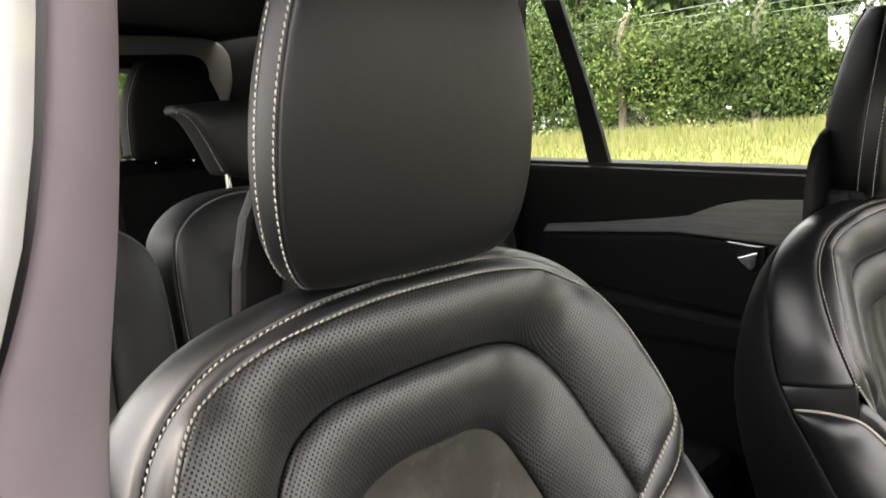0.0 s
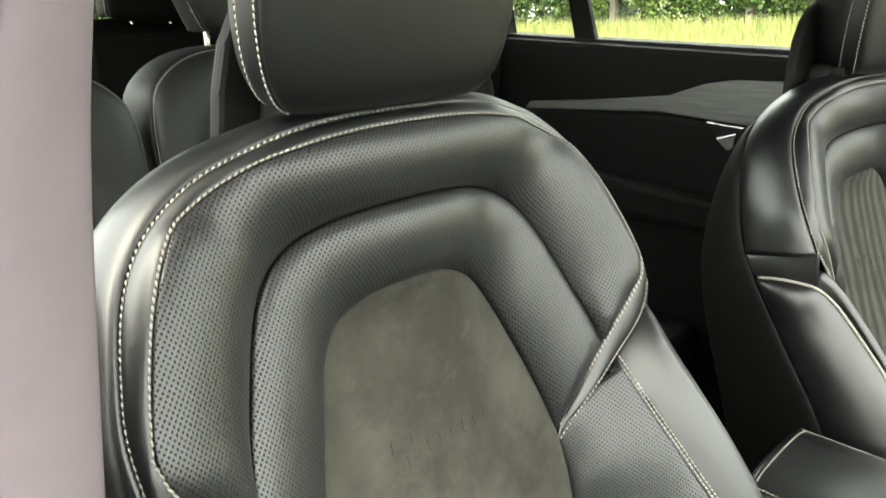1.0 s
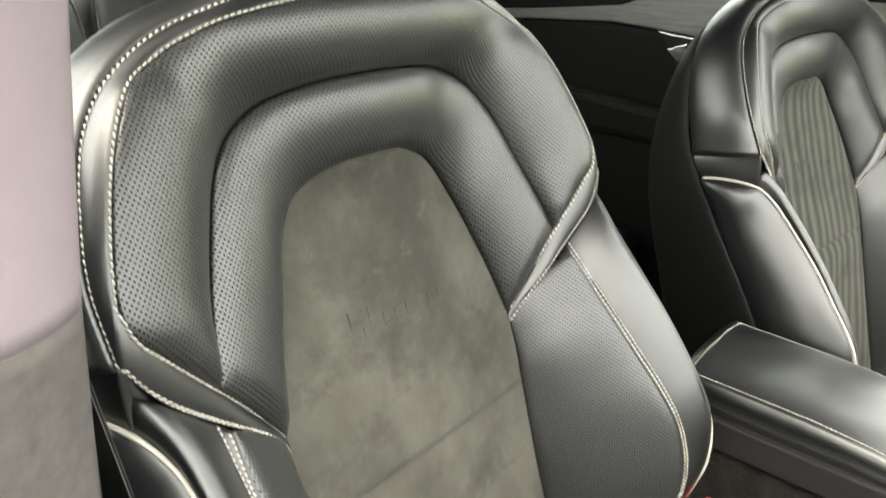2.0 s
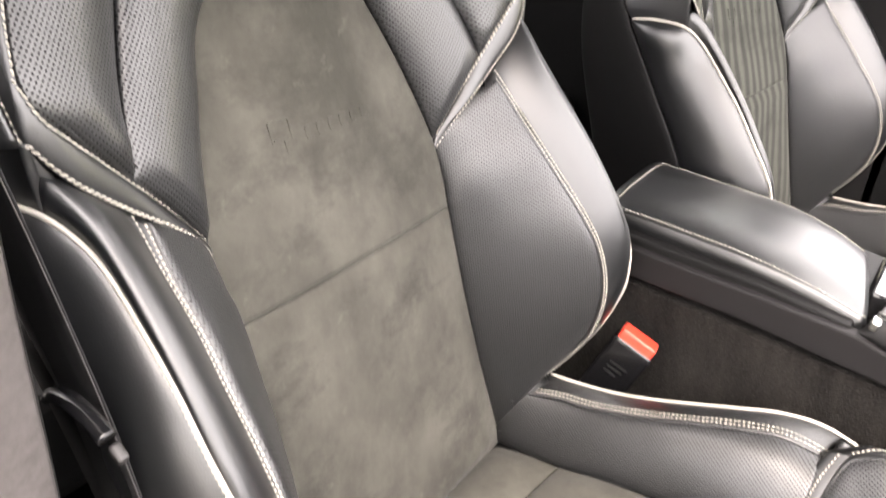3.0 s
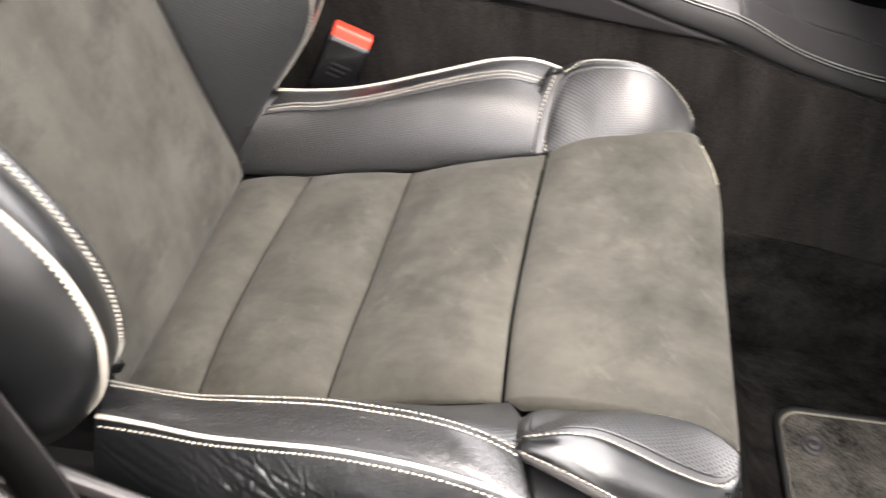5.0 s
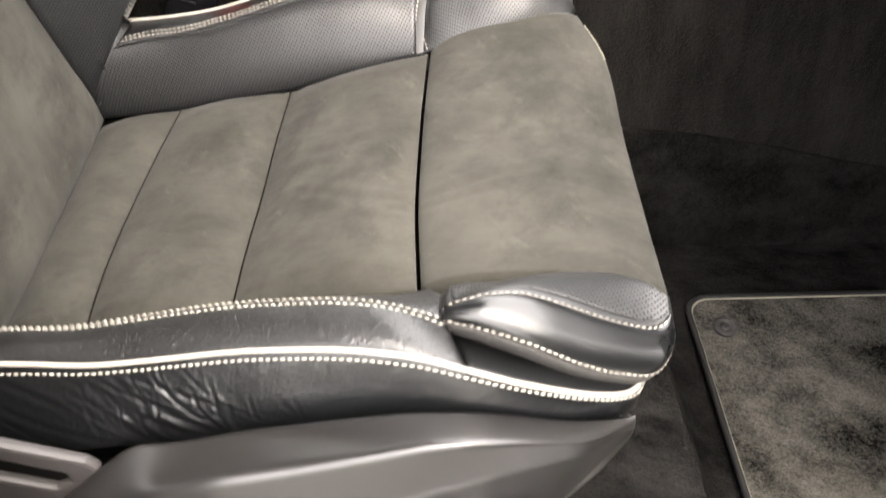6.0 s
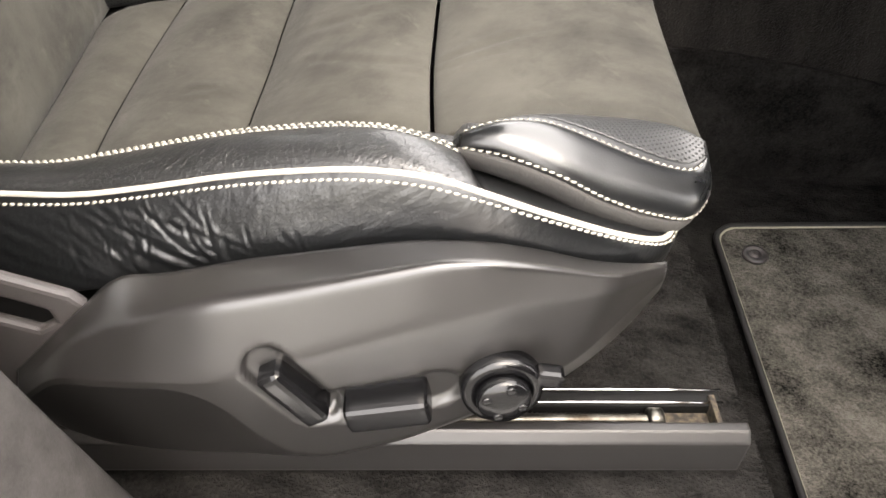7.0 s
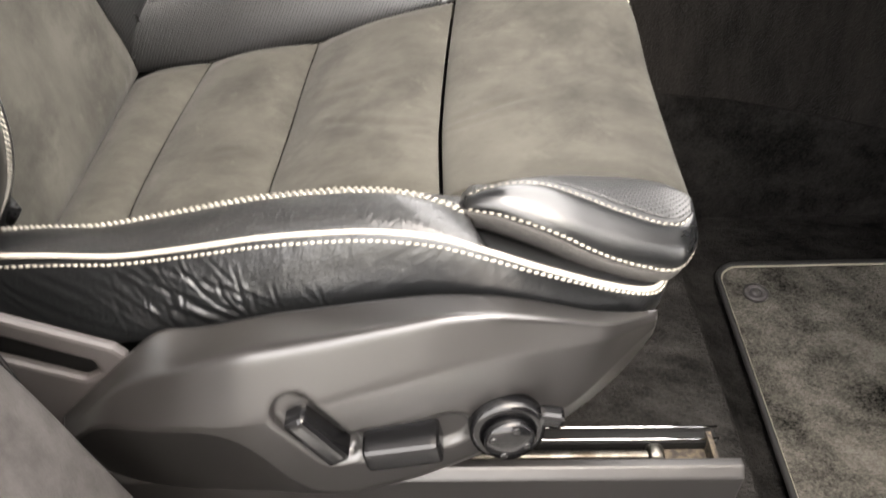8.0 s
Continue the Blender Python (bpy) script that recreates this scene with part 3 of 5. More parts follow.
def front_seat(label, place, insert, base, head_shift=0.0, outer_side=mirrored):
    """Sports seat with a knee extension, twin-stitched leather edges and cream piping."""
    seat = thing("front_seat", label, "car seat", place, group="front seats")
    fwd, up = (1, 0, 0.25), (-0.15, 0, 1)
    # backrest
    top = sheet(mirrored(PANEL_TOP + PANEL_LOW[1:3]), PANEL_TOP + PANEL_LOW[1:3], fwd, 0.006, n=60, m=24)
    pad("upper_panel", top, fwd, insert, seat, "grey suede upper back panel with embossed marks")
    low = sheet(mirrored(PANEL_LOW[2:]), PANEL_LOW[2:], fwd, 0.008, n=110, m=60, pinch=0.06)
    folds = np.random.RandomState(8)
    for k in range(16):
        y0 = -0.15 + 0.02 * k + folds.uniform(-0.006, 0.006)
        tall = folds.uniform(0.012, 0.055)
        foot = (0.0, y0, 0.7)
        low = crease(low, [foot, (-0.008, y0 + folds.uniform(-0.008, 0.008), 0.7 + tall * 0.5), (-0.013, y0 + folds.uniform(-0.012, 0.016), 0.7 + tall)], folds.uniform(0.003, 0.006), folds.uniform(0.0015, 0.0036), fwd)
    pad("lower_panel", low, fwd, insert, seat, "grey suede lower back panel with wear marks")
    inner = sheet(both(PANEL_TOP), both(GROOVE), fwd, 0.016, n=150, pinch=0.03)
    pad("inner_bolster", inner, fwd, PERFORATED, seat, "perforated black leather")
    outer = sheet(both(GROOVE), both(STRIP_IN[:11] + [(-0.081, 0.212, 1.158)]), fwd, 0.013, 0.7, n=150, pinch=0.04)
    pad("outer_bolster", outer, fwd, PERFORATED, seat, "perforated black leather")
    ring = sheet(both(STRIP_IN[:9]), both(STRIP_OUT[:11]), fwd, 0.003, n=150, m=10)
    arm = sheet(STRIP_IN[8:], STRIP_OUT[10:], fwd, 0.003, n=40, m=10)
    strip = np.concatenate([mirrored(arm)[:0:-1], ring, arm[1:]], 0)
    band = pad("edge_band", strip, fwd, LEATHER, seat, "smooth black leather band edged with grey stitches")
    stitching(strip, 0.1, fwd, band)
    stitching(strip, 0.9, fwd, band)
    for half in (arm, mirrored(arm)):
        for at in (0.12, 0.88):
            stitching(half, at, fwd, band, lift=0.0012)
    shoulder = sheet(both(STRIP_OUT[:11]), both(REAR_EDGE[:6]), (0, 0, 1), 0.016, n=120)
    pad("shoulder", shoulder, (0, 0, 1), LEATHER, seat)
    for flip in (mirrored, np.asarray):
        sign = -1 if flip is mirrored else 1
        side = (0.2, sign, 0.2)
        entry = [STRIP_OUT[15], STRIP_OUT[14], STRIP_OUT[13], SEAM_BACK[0]]
        face = sheet(flip(PANEL_LOW), flip(SEAM_BACK), (1, -0.5 * sign, 0), 0.008, n=80, pinch=0.12, ends=(flip(entry), flip([PANEL_LOW[-1], SEAM_BACK[-1]])))
        pad("side_bolster", face, (1, -0.5 * sign, 0), PERFORATED, seat, "perforated black leather")
        entry = [SEAM_BACK[0], STRIP_OUT[12], STRIP_OUT[11], (-0.07, 0.275, 1.185), PIPE_BACK[0]]
        lip = sheet(flip(SEAM_BACK), flip(PIPE_BACK), (1, 0.3 * sign, 0), 0.006 if sign > 0 else 0.0022, 0.5 if sign > 0 else 0.9, n=80, pinch=0.12 if sign > 0 else 0.03, ends=(flip(entry), flip([SEAM_BACK[-1], PIPE_BACK[-1]])))
        edge = pad("bolster_lip", lip, (1, 0.3 * sign, 0), LEATHER, seat, "smooth black leather")
        stitching(lip, 0.045, (1, 0.3 * sign, 0), edge, 0.0046)
        stitching(lip, 0.14, (1, 0.3 * sign, 0), edge, 0.0046)
        tube("piping", flip([(-0.143, 0.293, 1.163), (-0.11, 0.291, 1.167)] + PIPE_BACK) + np.array((0.0012, -0.0012 if sign < 0 else 0, 0)), 0.0019, PIPING, seat, "cream piping")
        flank = sheet(flip([(-0.143, 0.291, 1.163), (-0.11, 0.29, 1.167)] + PIPE_BACK), flip([(-0.148, 0.291, 1.161), (-0.136, 0.291, 1.142)] + REAR_EDGE[6:]), side, *((0.006, 1.3) if sign > 0 else (0.016, 0.75)), n=90, pinch=0.1 if sign < 0 else 0)
        foot = sheet(flip([(-0.07, 0.281, 1.207), (-0.12, 0.288, 1.199), (-0.165, 0.288, 1.19)]), flip([(-0.07, 0.277, 1.16), (-0.11, 0.29, 1.167), (-0.143, 0.291, 1.163), (-0.15, 0.29, 1.165)]), side, 0.002, n=30, m=8)
        if sign < 0:
            notch = sheet(flip([(-0.086, 0.283, 1.215), (-0.078, 0.27, 1.2), (-0.078, 0.25, 1.175)]), flip([(-0.08, 0.281, 1.15), (-0.07, 0.262, 1.145), (-0.074, 0.24, 1.135)]), (1, 0, 0), 0.001, n=20, m=8)
            pad("arm_root", notch, (1, 0, 0), LEATHER, seat, "smooth black leather", 0.004)
        pad("shoulder_end", foot, side, LEATHER, seat, "smooth black leather", 0.006)
        flap = pad("flank", flank, side, LEATHER, seat)
        stitching(flank, 0.02, side, flap, 0.0046)
    shell = sheet(both(REAR_EDGE[:1] + REAR_EDGE[2:]), both([(-0.25, 0, 1.3), (-0.27, 0.14, 1.27), (-0.275, 0.2, 1.2), (-0.26, 0.23, 1.1), (-0.22, 0.23, 0.95), (-0.17, 0.22, 0.76)]), (-1, 0, 0), 0.012, n=120)
    pad("back_shell", shell, (-1, 0, 0), SHELL, seat, "black plastic back shell")
    lid = sheet([(-0.25, -0.14, 1.28), (-0.26, -0.2, 1.1), (-0.18, -0.2, 0.72)], [(-0.25, 0.14, 1.28), (-0.26, 0.2, 1.1), (-0.18, 0.2, 0.72)], (-1, 0, 0), 0.01, n=20, m=10)
    pad("back_panel", lid, (-1, 0, 0), SHELL, seat, "black plastic back panel")
    # plain embossed marks on the upper panel: a badge outline and a row of small blocks
    near = top.reshape(-1, 3)
    badge = [(-0.06, 1.136, 0.0025, 0.026), (-0.049, 1.148, 0.022, 0.0025), (-0.038, 1.139, 0.0025, 0.018), (-0.05, 1.134, 0.018, 0.0025), (-0.047, 1.126, 0.0025, 0.012)]
    for y, z, w, h in badge + [(-0.018 + 0.0145 * i, 1.136, 0.009, 0.0025) for i in range(6)] + [(-0.018 + 0.0145 * i, 1.127, 0.009, 0.0025) for i in range(6)] + [(-0.022 + 0.0145 * i, 1.1315, 0.0025, 0.009) for i in range(6)]:
        v = near[np.argmin((near[:, 1] - y) ** 2 + (near[:, 2] - z) ** 2)]
        x = v[0] - 0.283 * (z - v[2])
        box("emboss", (x - 0.0012, y - w / 2, z - h / 2), (x + 0.0007, y + w / 2, z + h / 2), insert, seat, "embossed suede mark", 0.0006, (0, -15.8, 0), 2)
    # cushion
    lines = [[(-0.008, -0.175, 0.686), (-0.008, 0, 0.681), (-0.008, 0.175, 0.686)],
             [(0.073, -0.165, 0.711), (0.068, -0.08, 0.708), (0.07, 0, 0.707), (0.077, 0.08, 0.709), (0.087, 0.165, 0.712)],
             [(0.188, -0.166, 0.729), (0.19, -0.08, 0.726), (0.195, 0, 0.726), (0.199, 0.08, 0.728), (0.206, 0.166, 0.732)],
             [(0.334, -0.167, 0.77), (0.334, -0.08, 0.768), (0.338, 0, 0.768), (0.344, 0.08, 0.771), (0.352, 0.167, 0.775)]]
    lines.append([cushion_front(y) for y in (-0.2, -0.12, 0, 0.12, 0.19)])
    # sat-in folds: one over the middle pleat, one from the front pleat over the seam into the knee panel
    worn = [([(0.135, -0.045, 0.735), (0.165, -0.04, 0.742), (0.2, -0.044, 0.742)], 0.004, 0.0012),
            ([(0.235, -0.03, 0.755), (0.27, -0.05, 0.765), (0.31, -0.064, 0.774), (0.36, -0.066, 0.784), (0.43, -0.05, 0.802)], 0.0045, 0.0013),
            ([(0.25, -0.05, 0.758), (0.29, -0.066, 0.77), (0.34, -0.08, 0.778), (0.4, -0.078, 0.795)], 0.0035, 0.0008),
            ([(0.22, 0.03, 0.75), (0.26, 0.02, 0.762), (0.32, 0.03, 0.772)], 0.006, 0.0007)]
    for a, b in zip(lines[:3], lines[1:4]):
        g = sheet([(x + 0.0013, y, z) for x, y, z in a], b, up, 0.018, n=110, m=40, power=0.72, pinch=0.1)
        for path, width, depth in worn:
            g = crease(g, path, width, depth, up)
        pad("cushion_panel", g, up, base, seat, "grey suede cushion panel", 0.016)
    lines[3] = [(x + 0.003, y, z) for x, y, z in lines[3]]
    g = sheet([(x, y, z) for x, y, z in lines[3]], lines[4], up, 0.021, n=110, m=50, power=0.6)
    for path, width, depth in worn:
        g = crease(g, path, width, depth, up)
    pad("knee_panel", g, up, base, seat, "grey suede knee panel with pale scuffs", 0.016)
    stitching(g, 0.985, up, seat, 0.0046, start=0.82, end=0.98, mat=BORDER)
    nose = sheet(lines[4], [(0.482, y, 0.735) for y in (-0.165, -0.1, 0, 0.1, 0.19)], (1, 0, 0), 0.004, n=40, m=12)
    pad("cushion_nose", nose, (1, 0, 0), base, seat, "grey suede front face", 0.002)
    box("seat_pan", (-0.06, -0.215, 0.62), (0.45, 0.215, 0.69), SHELL, seat, "", 0.02)
    for sign, flip in ((-1, outer_side), (1, np.asarray)):
        keep = mirrored if sign < 0 else np.asarray
        wall = sheet(keep(CUSHION_EDGE), flip(SEAM_CUSHION), (0, -sign, 0.6), 0.01 if sign > 0 else 0.003, n=80, ends=([keep(CUSHION_EDGE)[0], flip(SEAM_CUSHION)[0]], [keep(CUSHION_EDGE)[-1], flip([(0.34, 0.205, 0.81)])[0], flip(SEAM_CUSHION)[-1]]))
        pad("cushion_bolster", wall, (0, -sign, 0.6), PERFORATED, seat, "perforated black leather")
        lip = sheet(flip(SEAM_CUSHION), flip(PIPE_CUSHION[:9]), (0, 0.3 * sign, 1), 0.0035 if sign > 0 else 0.008, n=80, pinch=0.14)
        edge = pad("cushion_lip", lip, (0, 0.3 * sign, 1), CRACKED, seat, "finely cracked black leather")
        stitching(lip, 0.13, (0, 0, 1), edge, 0.0046)
        stitching(lip, 0.27, (0, 0, 1), edge, 0.0046)
        tongue = sheet(flip(PIPE_CUSHION[8:]), flip([(0.345, 0.22, 0.8), (0.39, 0.22, 0.785), (0.44, 0.215, 0.77), (0.468, 0.2, 0.765)]), (0, 0, 1), 0.002, n=30, m=6)
        pad("lower_lip", tongue, (0, 0, 1), LEATHER, seat)
        tube("piping", flip(PIPE_CUSHION) + np.array((0, 0, 0.0012 if sign > 0 else 0)), 0.0019, PIPING, seat, "cream piping")
        skirt = sheet(flip(PIPE_CUSHION), flip(SKIRT_CUSHION), (0, sign, 0), 0.004, n=560, m=90)
        wrinkles = np.random.RandomState(4)
        for k in range(64 if flip is settled else 0):
            if k < 26:
                x0, z0 = wrinkles.uniform(0.02, 0.2), wrinkles.uniform(0.755, 0.8)
                run, fall = wrinkles.uniform(0.05, 0.11), wrinkles.uniform(0.015, 0.04)
                size, deep = wrinkles.uniform(0.0014, 0.0028), wrinkles.uniform(0.00014, 0.00034)
            else:
                x0, z0 = wrinkles.uniform(0.1, 0.25), wrinkles.uniform(0.765, 0.8)
                run, fall = wrinkles.uniform(-0.002, 0.016), wrinkles.uniform(0.008, 0.024)
                size, deep = wrinkles.uniform(0.0009, 0.0018), wrinkles.uniform(0.00012, 0.00032)
            way = flip([(x0, 0.262, z0), (x0 + run * 0.4, 0.262, z0 - fall * 0.6), (x0 + run, 0.262, z0 - fall)])
            lift = skirt * (1, 0, 1) + np.array((0, way[0][1], 0))
            skirt[..., 1] += (crease(lift, way, size, deep, (0, sign, 0), 0.7) - lift)[..., 1] * np.clip(np.linspace(0, 6, 90) - 0.8, 0, 1)
        hem = pad("cushion_side", skirt, (0, sign, 0), WORN, seat, "creased black leather side")
        stitching(skirt, 0.09, (0, sign, 0), hem, 0.0046)
        cap_top = CAP_TOP if sign < 0 else CAP_HIGH
        inner = [(0.345, 0.168, 0.774), (0.39, 0.166, 0.788), (0.44, 0.168, 0.8)] + ([(0.5, 0.185, 0.803)] if sign > 0 else [(0.474, 0.18, 0.806), (0.49, 0.199, 0.809)])
        cap_in = sheet(flip(inner), flip(cap_top), (0, -0.5 * sign, 1), 0.009 if sign > 0 else 0.006, n=60, m=30, pinch=0.3, along=(0, -0.5 * sign, 1))
        pad("cap_top", cap_in[:, :24], (0, -0.5 * sign, 1), PERFORATED, seat, "perforated black leather", 0.003, wrap=True)
        pad("cap_edge", cap_in[:, 23:], (0, -0.5 * sign, 1), LEATHER, seat, "smooth leather strip beside the seam", 0.003)
        stitching(np.swapaxes(cap_in, 0, 1), 0.05, (0, 0, 1), seat, 0.0046)
        start = [(0.345, 0.168, 0.774)] + cap_top[1:3] + [(cap_top[2][0] + 0.012, 0.245, cap_top[2][2] - 0.012)]
        heel = sheet(flip(start[:3]), flip([(x - 0.016, y, z - 0.045) for x, y, z in start[:3]]), (-1, 0, 0.3), 0.003, n=30, m=6)
        pad("cap_heel", heel, (-1, 0, 0.3), LEATHER, seat, "", 0.004)
        if sign > 0:
            band = sheet([(x - 0.02, y, z - 0.006) for x, y, z in start[:3]], [(x + 0.01, y + 0.001, z + 0.003) for x, y, z in start[:3]], (-0.3, -0.6, 1), 0.0025, n=50, m=8)
            heel_band = pad("cap_band", band, (-0.3, -0.6, 1), LEATHER, seat, "black leather band with two rows of stitches", 0.012)
            stitching(band, 0.4, (-0.3, -0.6, 1), heel_band, 0.0046, lift=0.0012)
            stitching(band, 0.86, (-0.3, -0.6, 1), heel_band, 0.0046, lift=0.0012)
        cap_low = CAP_LOW if sign > 0 else CAP_LOW[:-2] + [(0.474, 0.243, 0.784), (0.493, 0.221, 0.787)]
        cap = sheet(flip(cap_top[2:]), flip(cap_low), (0, sign, 1), 0.009, n=70, m=20, pinch=0.14)
        front = pad("knee_cap", cap, (0, sign, 1), POLISHED, seat, "smooth black leather end cap")
        stitching(cap, 0.06, (0, sign, 1), front, 0.0046, end=0.96)
        stitching(cap, 0.93, (0, sign, 1), front, 0.0046, end=0.97)
        under = sheet(flip(cap_low), flip([(x - 0.004, y - 0.009, z - 0.018) for x, y, z in cap_low]), (0, sign, -0.3), 0.003, n=50, m=6)
        pad("cap_underside", under, (0, sign, -0.3), RIBBED, seat, "ribbed grey cloth")
    # head restraint, its face leaning forward
    rings = [(1.416, 0.088, -0.143, 0.08), (1.423, 0.106, -0.134, 0.085), (1.446, 0.121, -0.126, 0.09), (1.49, 0.129, -0.118, 0.09), (1.545, 0.127, -0.111, 0.088), (1.6, 0.114, -0.107, 0.08), (1.645, 0.092, -0.108, 0.068), (1.675, 0.06, -0.116, 0.05)]
    mid = -0.02 + head_shift
    left = [(x, mid - w, z) for z, w, x, d in rings]
    right = [(x, mid + w, z) for z, w, x, d in rings]
    face = sheet(left, right, (1, 0, 0), 0.012, n=50, m=24, power=0.35, pinch=0.12)
    pad("headrest_face", face, (1, 0, 0), HEAD, seat, "smooth black leather head restraint")
    for sign in (-1, 1):
        a = [(x, mid + sign * w, z) for z, w, x, d in rings]
        b = [(x - 0.024, mid + sign * w, z + 0.006) for z, w, x, d in rings]
        c = [(x - 0.034 - d * 0.7, mid + sign * (w - 0.045), z + 0.01) for z, w, x, d in rings]
        g = sheet(a, b, (0, sign, 0), 0.002, n=50, m=8)
        rim = pad("headrest_band", g, (0, sign, 0), HEAD, seat, "leather band edged with grey stitches")
        stitching(g, 0.1, (0, sign, 0), rim)
        stitching(g, 0.92, (0, sign, 0), rim)
        g = sheet(b, c, (0, sign, 0), 0.003, n=50, m=10)
        pad("headrest_side", g, (0, sign, 0), HEAD, seat)
    g = sheet([(x - 0.034 - d * 0.7, mid - (w - 0.045), z + 0.01) for z, w, x, d in rings], [(x - 0.034 - d * 0.7, mid + w - 0.045, z + 0.01) for z, w, x, d in rings], (-1, 0, 0), 0.01, n=40, m=12)
    pad("headrest_back", g, (-1, 0, 0), SHELL, seat)
    slab("headrest_neck", [(-0.112, 1.36), (0.112, 1.36), (0.096, 1.43), (-0.096, 1.43)], "x", -0.2, -0.165, SHELL, seat, "black plastic neck", 0.008)
    wings = [(0.137, 1.36), (0.136, 1.39), (0.131, 1.43), (0.122, 1.465), (0.108, 1.49), (0.085, 1.51), (0.05, 1.525)]
    slab("headrest_shell", wings + [(-y, z) for y, z in wings[::-1]], "x", -0.214, -0.2, SHELL, seat, "black plastic rear shell", 0.005)
    box("headrest_bracket", (-0.185, -0.09, 1.412), (-0.148, 0.07, 1.426), SHELL, seat, "", 0.003)
    # seat base
    return seat


driver = front_seat("black leather sports seat with grey suede centre and cream piping", (0, 0, 0), SUEDE, NAPPED, outer_side=settled)
passenger = front_seat("black leather sports seat with striped brushed suede centre", (0.112, 0.85, -0.028), BRUSHED, BRUSHED, 0.04)
passenger.rotation_euler.z = radians(-7.1)


# ---- seat base, rail and controls of the near seat ----
def valance():
    """Plastic shield on the seat's outer side, with its switches."""
    xs = np.linspace(0.074, 0.458, 220)

    def line(*pts):
        """Smoothed y and z over x."""
        p = np.array(pts)
        out = []
        for k in (1, 2):
            v = np.interp(xs, p[:, 0], p[:, k])
            w = np.convolve(np.pad(v, 6, mode="reflect", reflect_type="odd"), np.ones(13) / 13, "valid")
            out.append(w)
        return np.stack([xs, *out], 1)

    top = line((0.074, -0.288, 0.694), (0.113, -0.286, 0.735), (0.149, -0.283, 0.772), (0.174, -0.282, 0.772), (0.22, -0.282, 0.784), (0.308, -0.284, 0.801), (0.33, -0.284, 0.802), (0.354, -0.284, 0.801), (0.381, -0.282, 0.794), (0.411, -0.279, 0.783), (0.44, -0.274, 0.776), (0.458, -0.27, 0.774))
    ridge = line((0.074, -0.294, 0.687), (0.12, -0.302, 0.738), (0.168, -0.312, 0.766), (0.205, -0.315, 0.784), (0.247, -0.316, 0.795), (0.288, -0.317, 0.807), (0.324, -0.317, 0.817), (0.35, -0.316, 0.817), (0.376, -0.311, 0.809), (0.42, -0.298, 0.79), (0.458, -0.272, 0.772))
    fold = line((0.074, -0.3, 0.68), (0.107, -0.309, 0.715), (0.14, -0.321, 0.727), (0.17, -0.328, 0.735), (0.2, -0.332, 0.739), (0.252, -0.331, 0.759), (0.309, -0.328, 0.781), (0.36, -0.32, 0.788), (0.42, -0.3, 0.778), (0.458, -0.2735, 0.769))
    brink = line((0.074, -0.301, 0.676), (0.107, -0.31, 0.711), (0.14, -0.322, 0.723), (0.185, -0.331, 0.733), (0.205, -0.331, 0.72), (0.232, -0.326, 0.666), (0.259, -0.325, 0.656), (0.31, -0.323, 0.674), (0.36, -0.317, 0.7), (0.41, -0.303, 0.727), (0.44, -0.284, 0.75), (0.458, -0.274, 0.764))
    foot = line((0.074, -0.28, 0.63), (0.111, -0.282, 0.581), (0.237, -0.288, 0.6), (0.31, -0.291, 0.628), (0.334, -0.292, 0.642), (0.406, -0.29, 0.69), (0.432, -0.283, 0.715), (0.45, -0.276, 0.739), (0.458, -0.272, 0.754))
    side = (0, -1, 0)
    rows = []
    for a, b, k in ((top, ridge, 12), (ridge, fold, 14), (fold, brink, 34), (brink, foot, 18)):
        for t in np.linspace(0, 1, k, endpoint=False):
            rows.append(a * (1 - t) + b * t)
    g = np.stack(rows + [foot], 1)
    for k in range(3):
        end = 40 if k > 0 else g.shape[1]
        g[:, 1:end - 1] = 0.5 * g[:, 1:end - 1] + 0.25 * (g[:, :end - 2] + g[:, 2:end])

    def dish(a, b, r, deep):
        """Shallow finger dish round a line on the shield."""
        a, b = np.array(a), np.array(b)
        p = g[:, :, [0, 2]]
        t = np.clip(((p - a) @ (b - a)) / ((b - a) @ (b - a)), 0, 1)[..., None]
        d = np.linalg.norm(p - (a + t * (b - a)), axis=2)
        k = np.clip((r - d) / 0.004, 0, 1)
        g[..., 1] += deep * k * k * (3 - 2 * k)

    dish((0.236, 0.748), (0.258, 0.71), 0.016, 0.006)
    dish((0.276, 0.712), (0.326, 0.723), 0.017, 0.005)
    pad("side_shield", g, side, SATIN, driver, "satin charcoal plastic side shield", 0.012)
    # lumbar dial with its lever
    c = Vector((0.362, -0.318, 0.727))
    n = Vector((0.05, -1, 0.12)).normalized()
    dial = spun("dial", [(0.0235, 0), (0.0235, 0.008), (0.0225, 0.011), (0.017, 0.013), (0.0165, 0.011)], c, c + n, SWITCH, driver, "round black lumbar dial", 40)
    spun("dial_cap", [(0.0155, 0.008), (0.0155, 0.017), (0.014, 0.0195), (0.006, 0.0205)], c, c + n, SWITCH, dial, "", 40)
    u = n.orthogonal().normalized()
    for k in range(4):
        d = Matrix.Rotation(math.pi / 2 * k + 0.5, 3, n) @ u
        tip = c + d * 0.0105 + n * 0.0195
        spun("notch", [(0.0028, 0), (0.0028, 0.0008), (0.002, 0.0012)], tip, tip + n, SWITCH, dial, "", 10)
    box("dial_lever", (0.38, -0.328, 0.73), (0.396, -0.318, 0.742), SWITCH, dial, "", 0.003, (0, 10, 0))
    # backrest switch (slanted) and cushion switch (level)
    box("recline_switch", (0.24, -0.338, 0.705), (0.256, -0.316, 0.753), SWITCH, driver, "slanted black recline switch", 0.005, (0, -33, 0), 3)
    box("cushion_switch", (0.275, -0.34, 0.707), (0.323, -0.316, 0.727), SWITCH, driver, "long black cushion switch", 0.005, (0, -11, 0), 3)
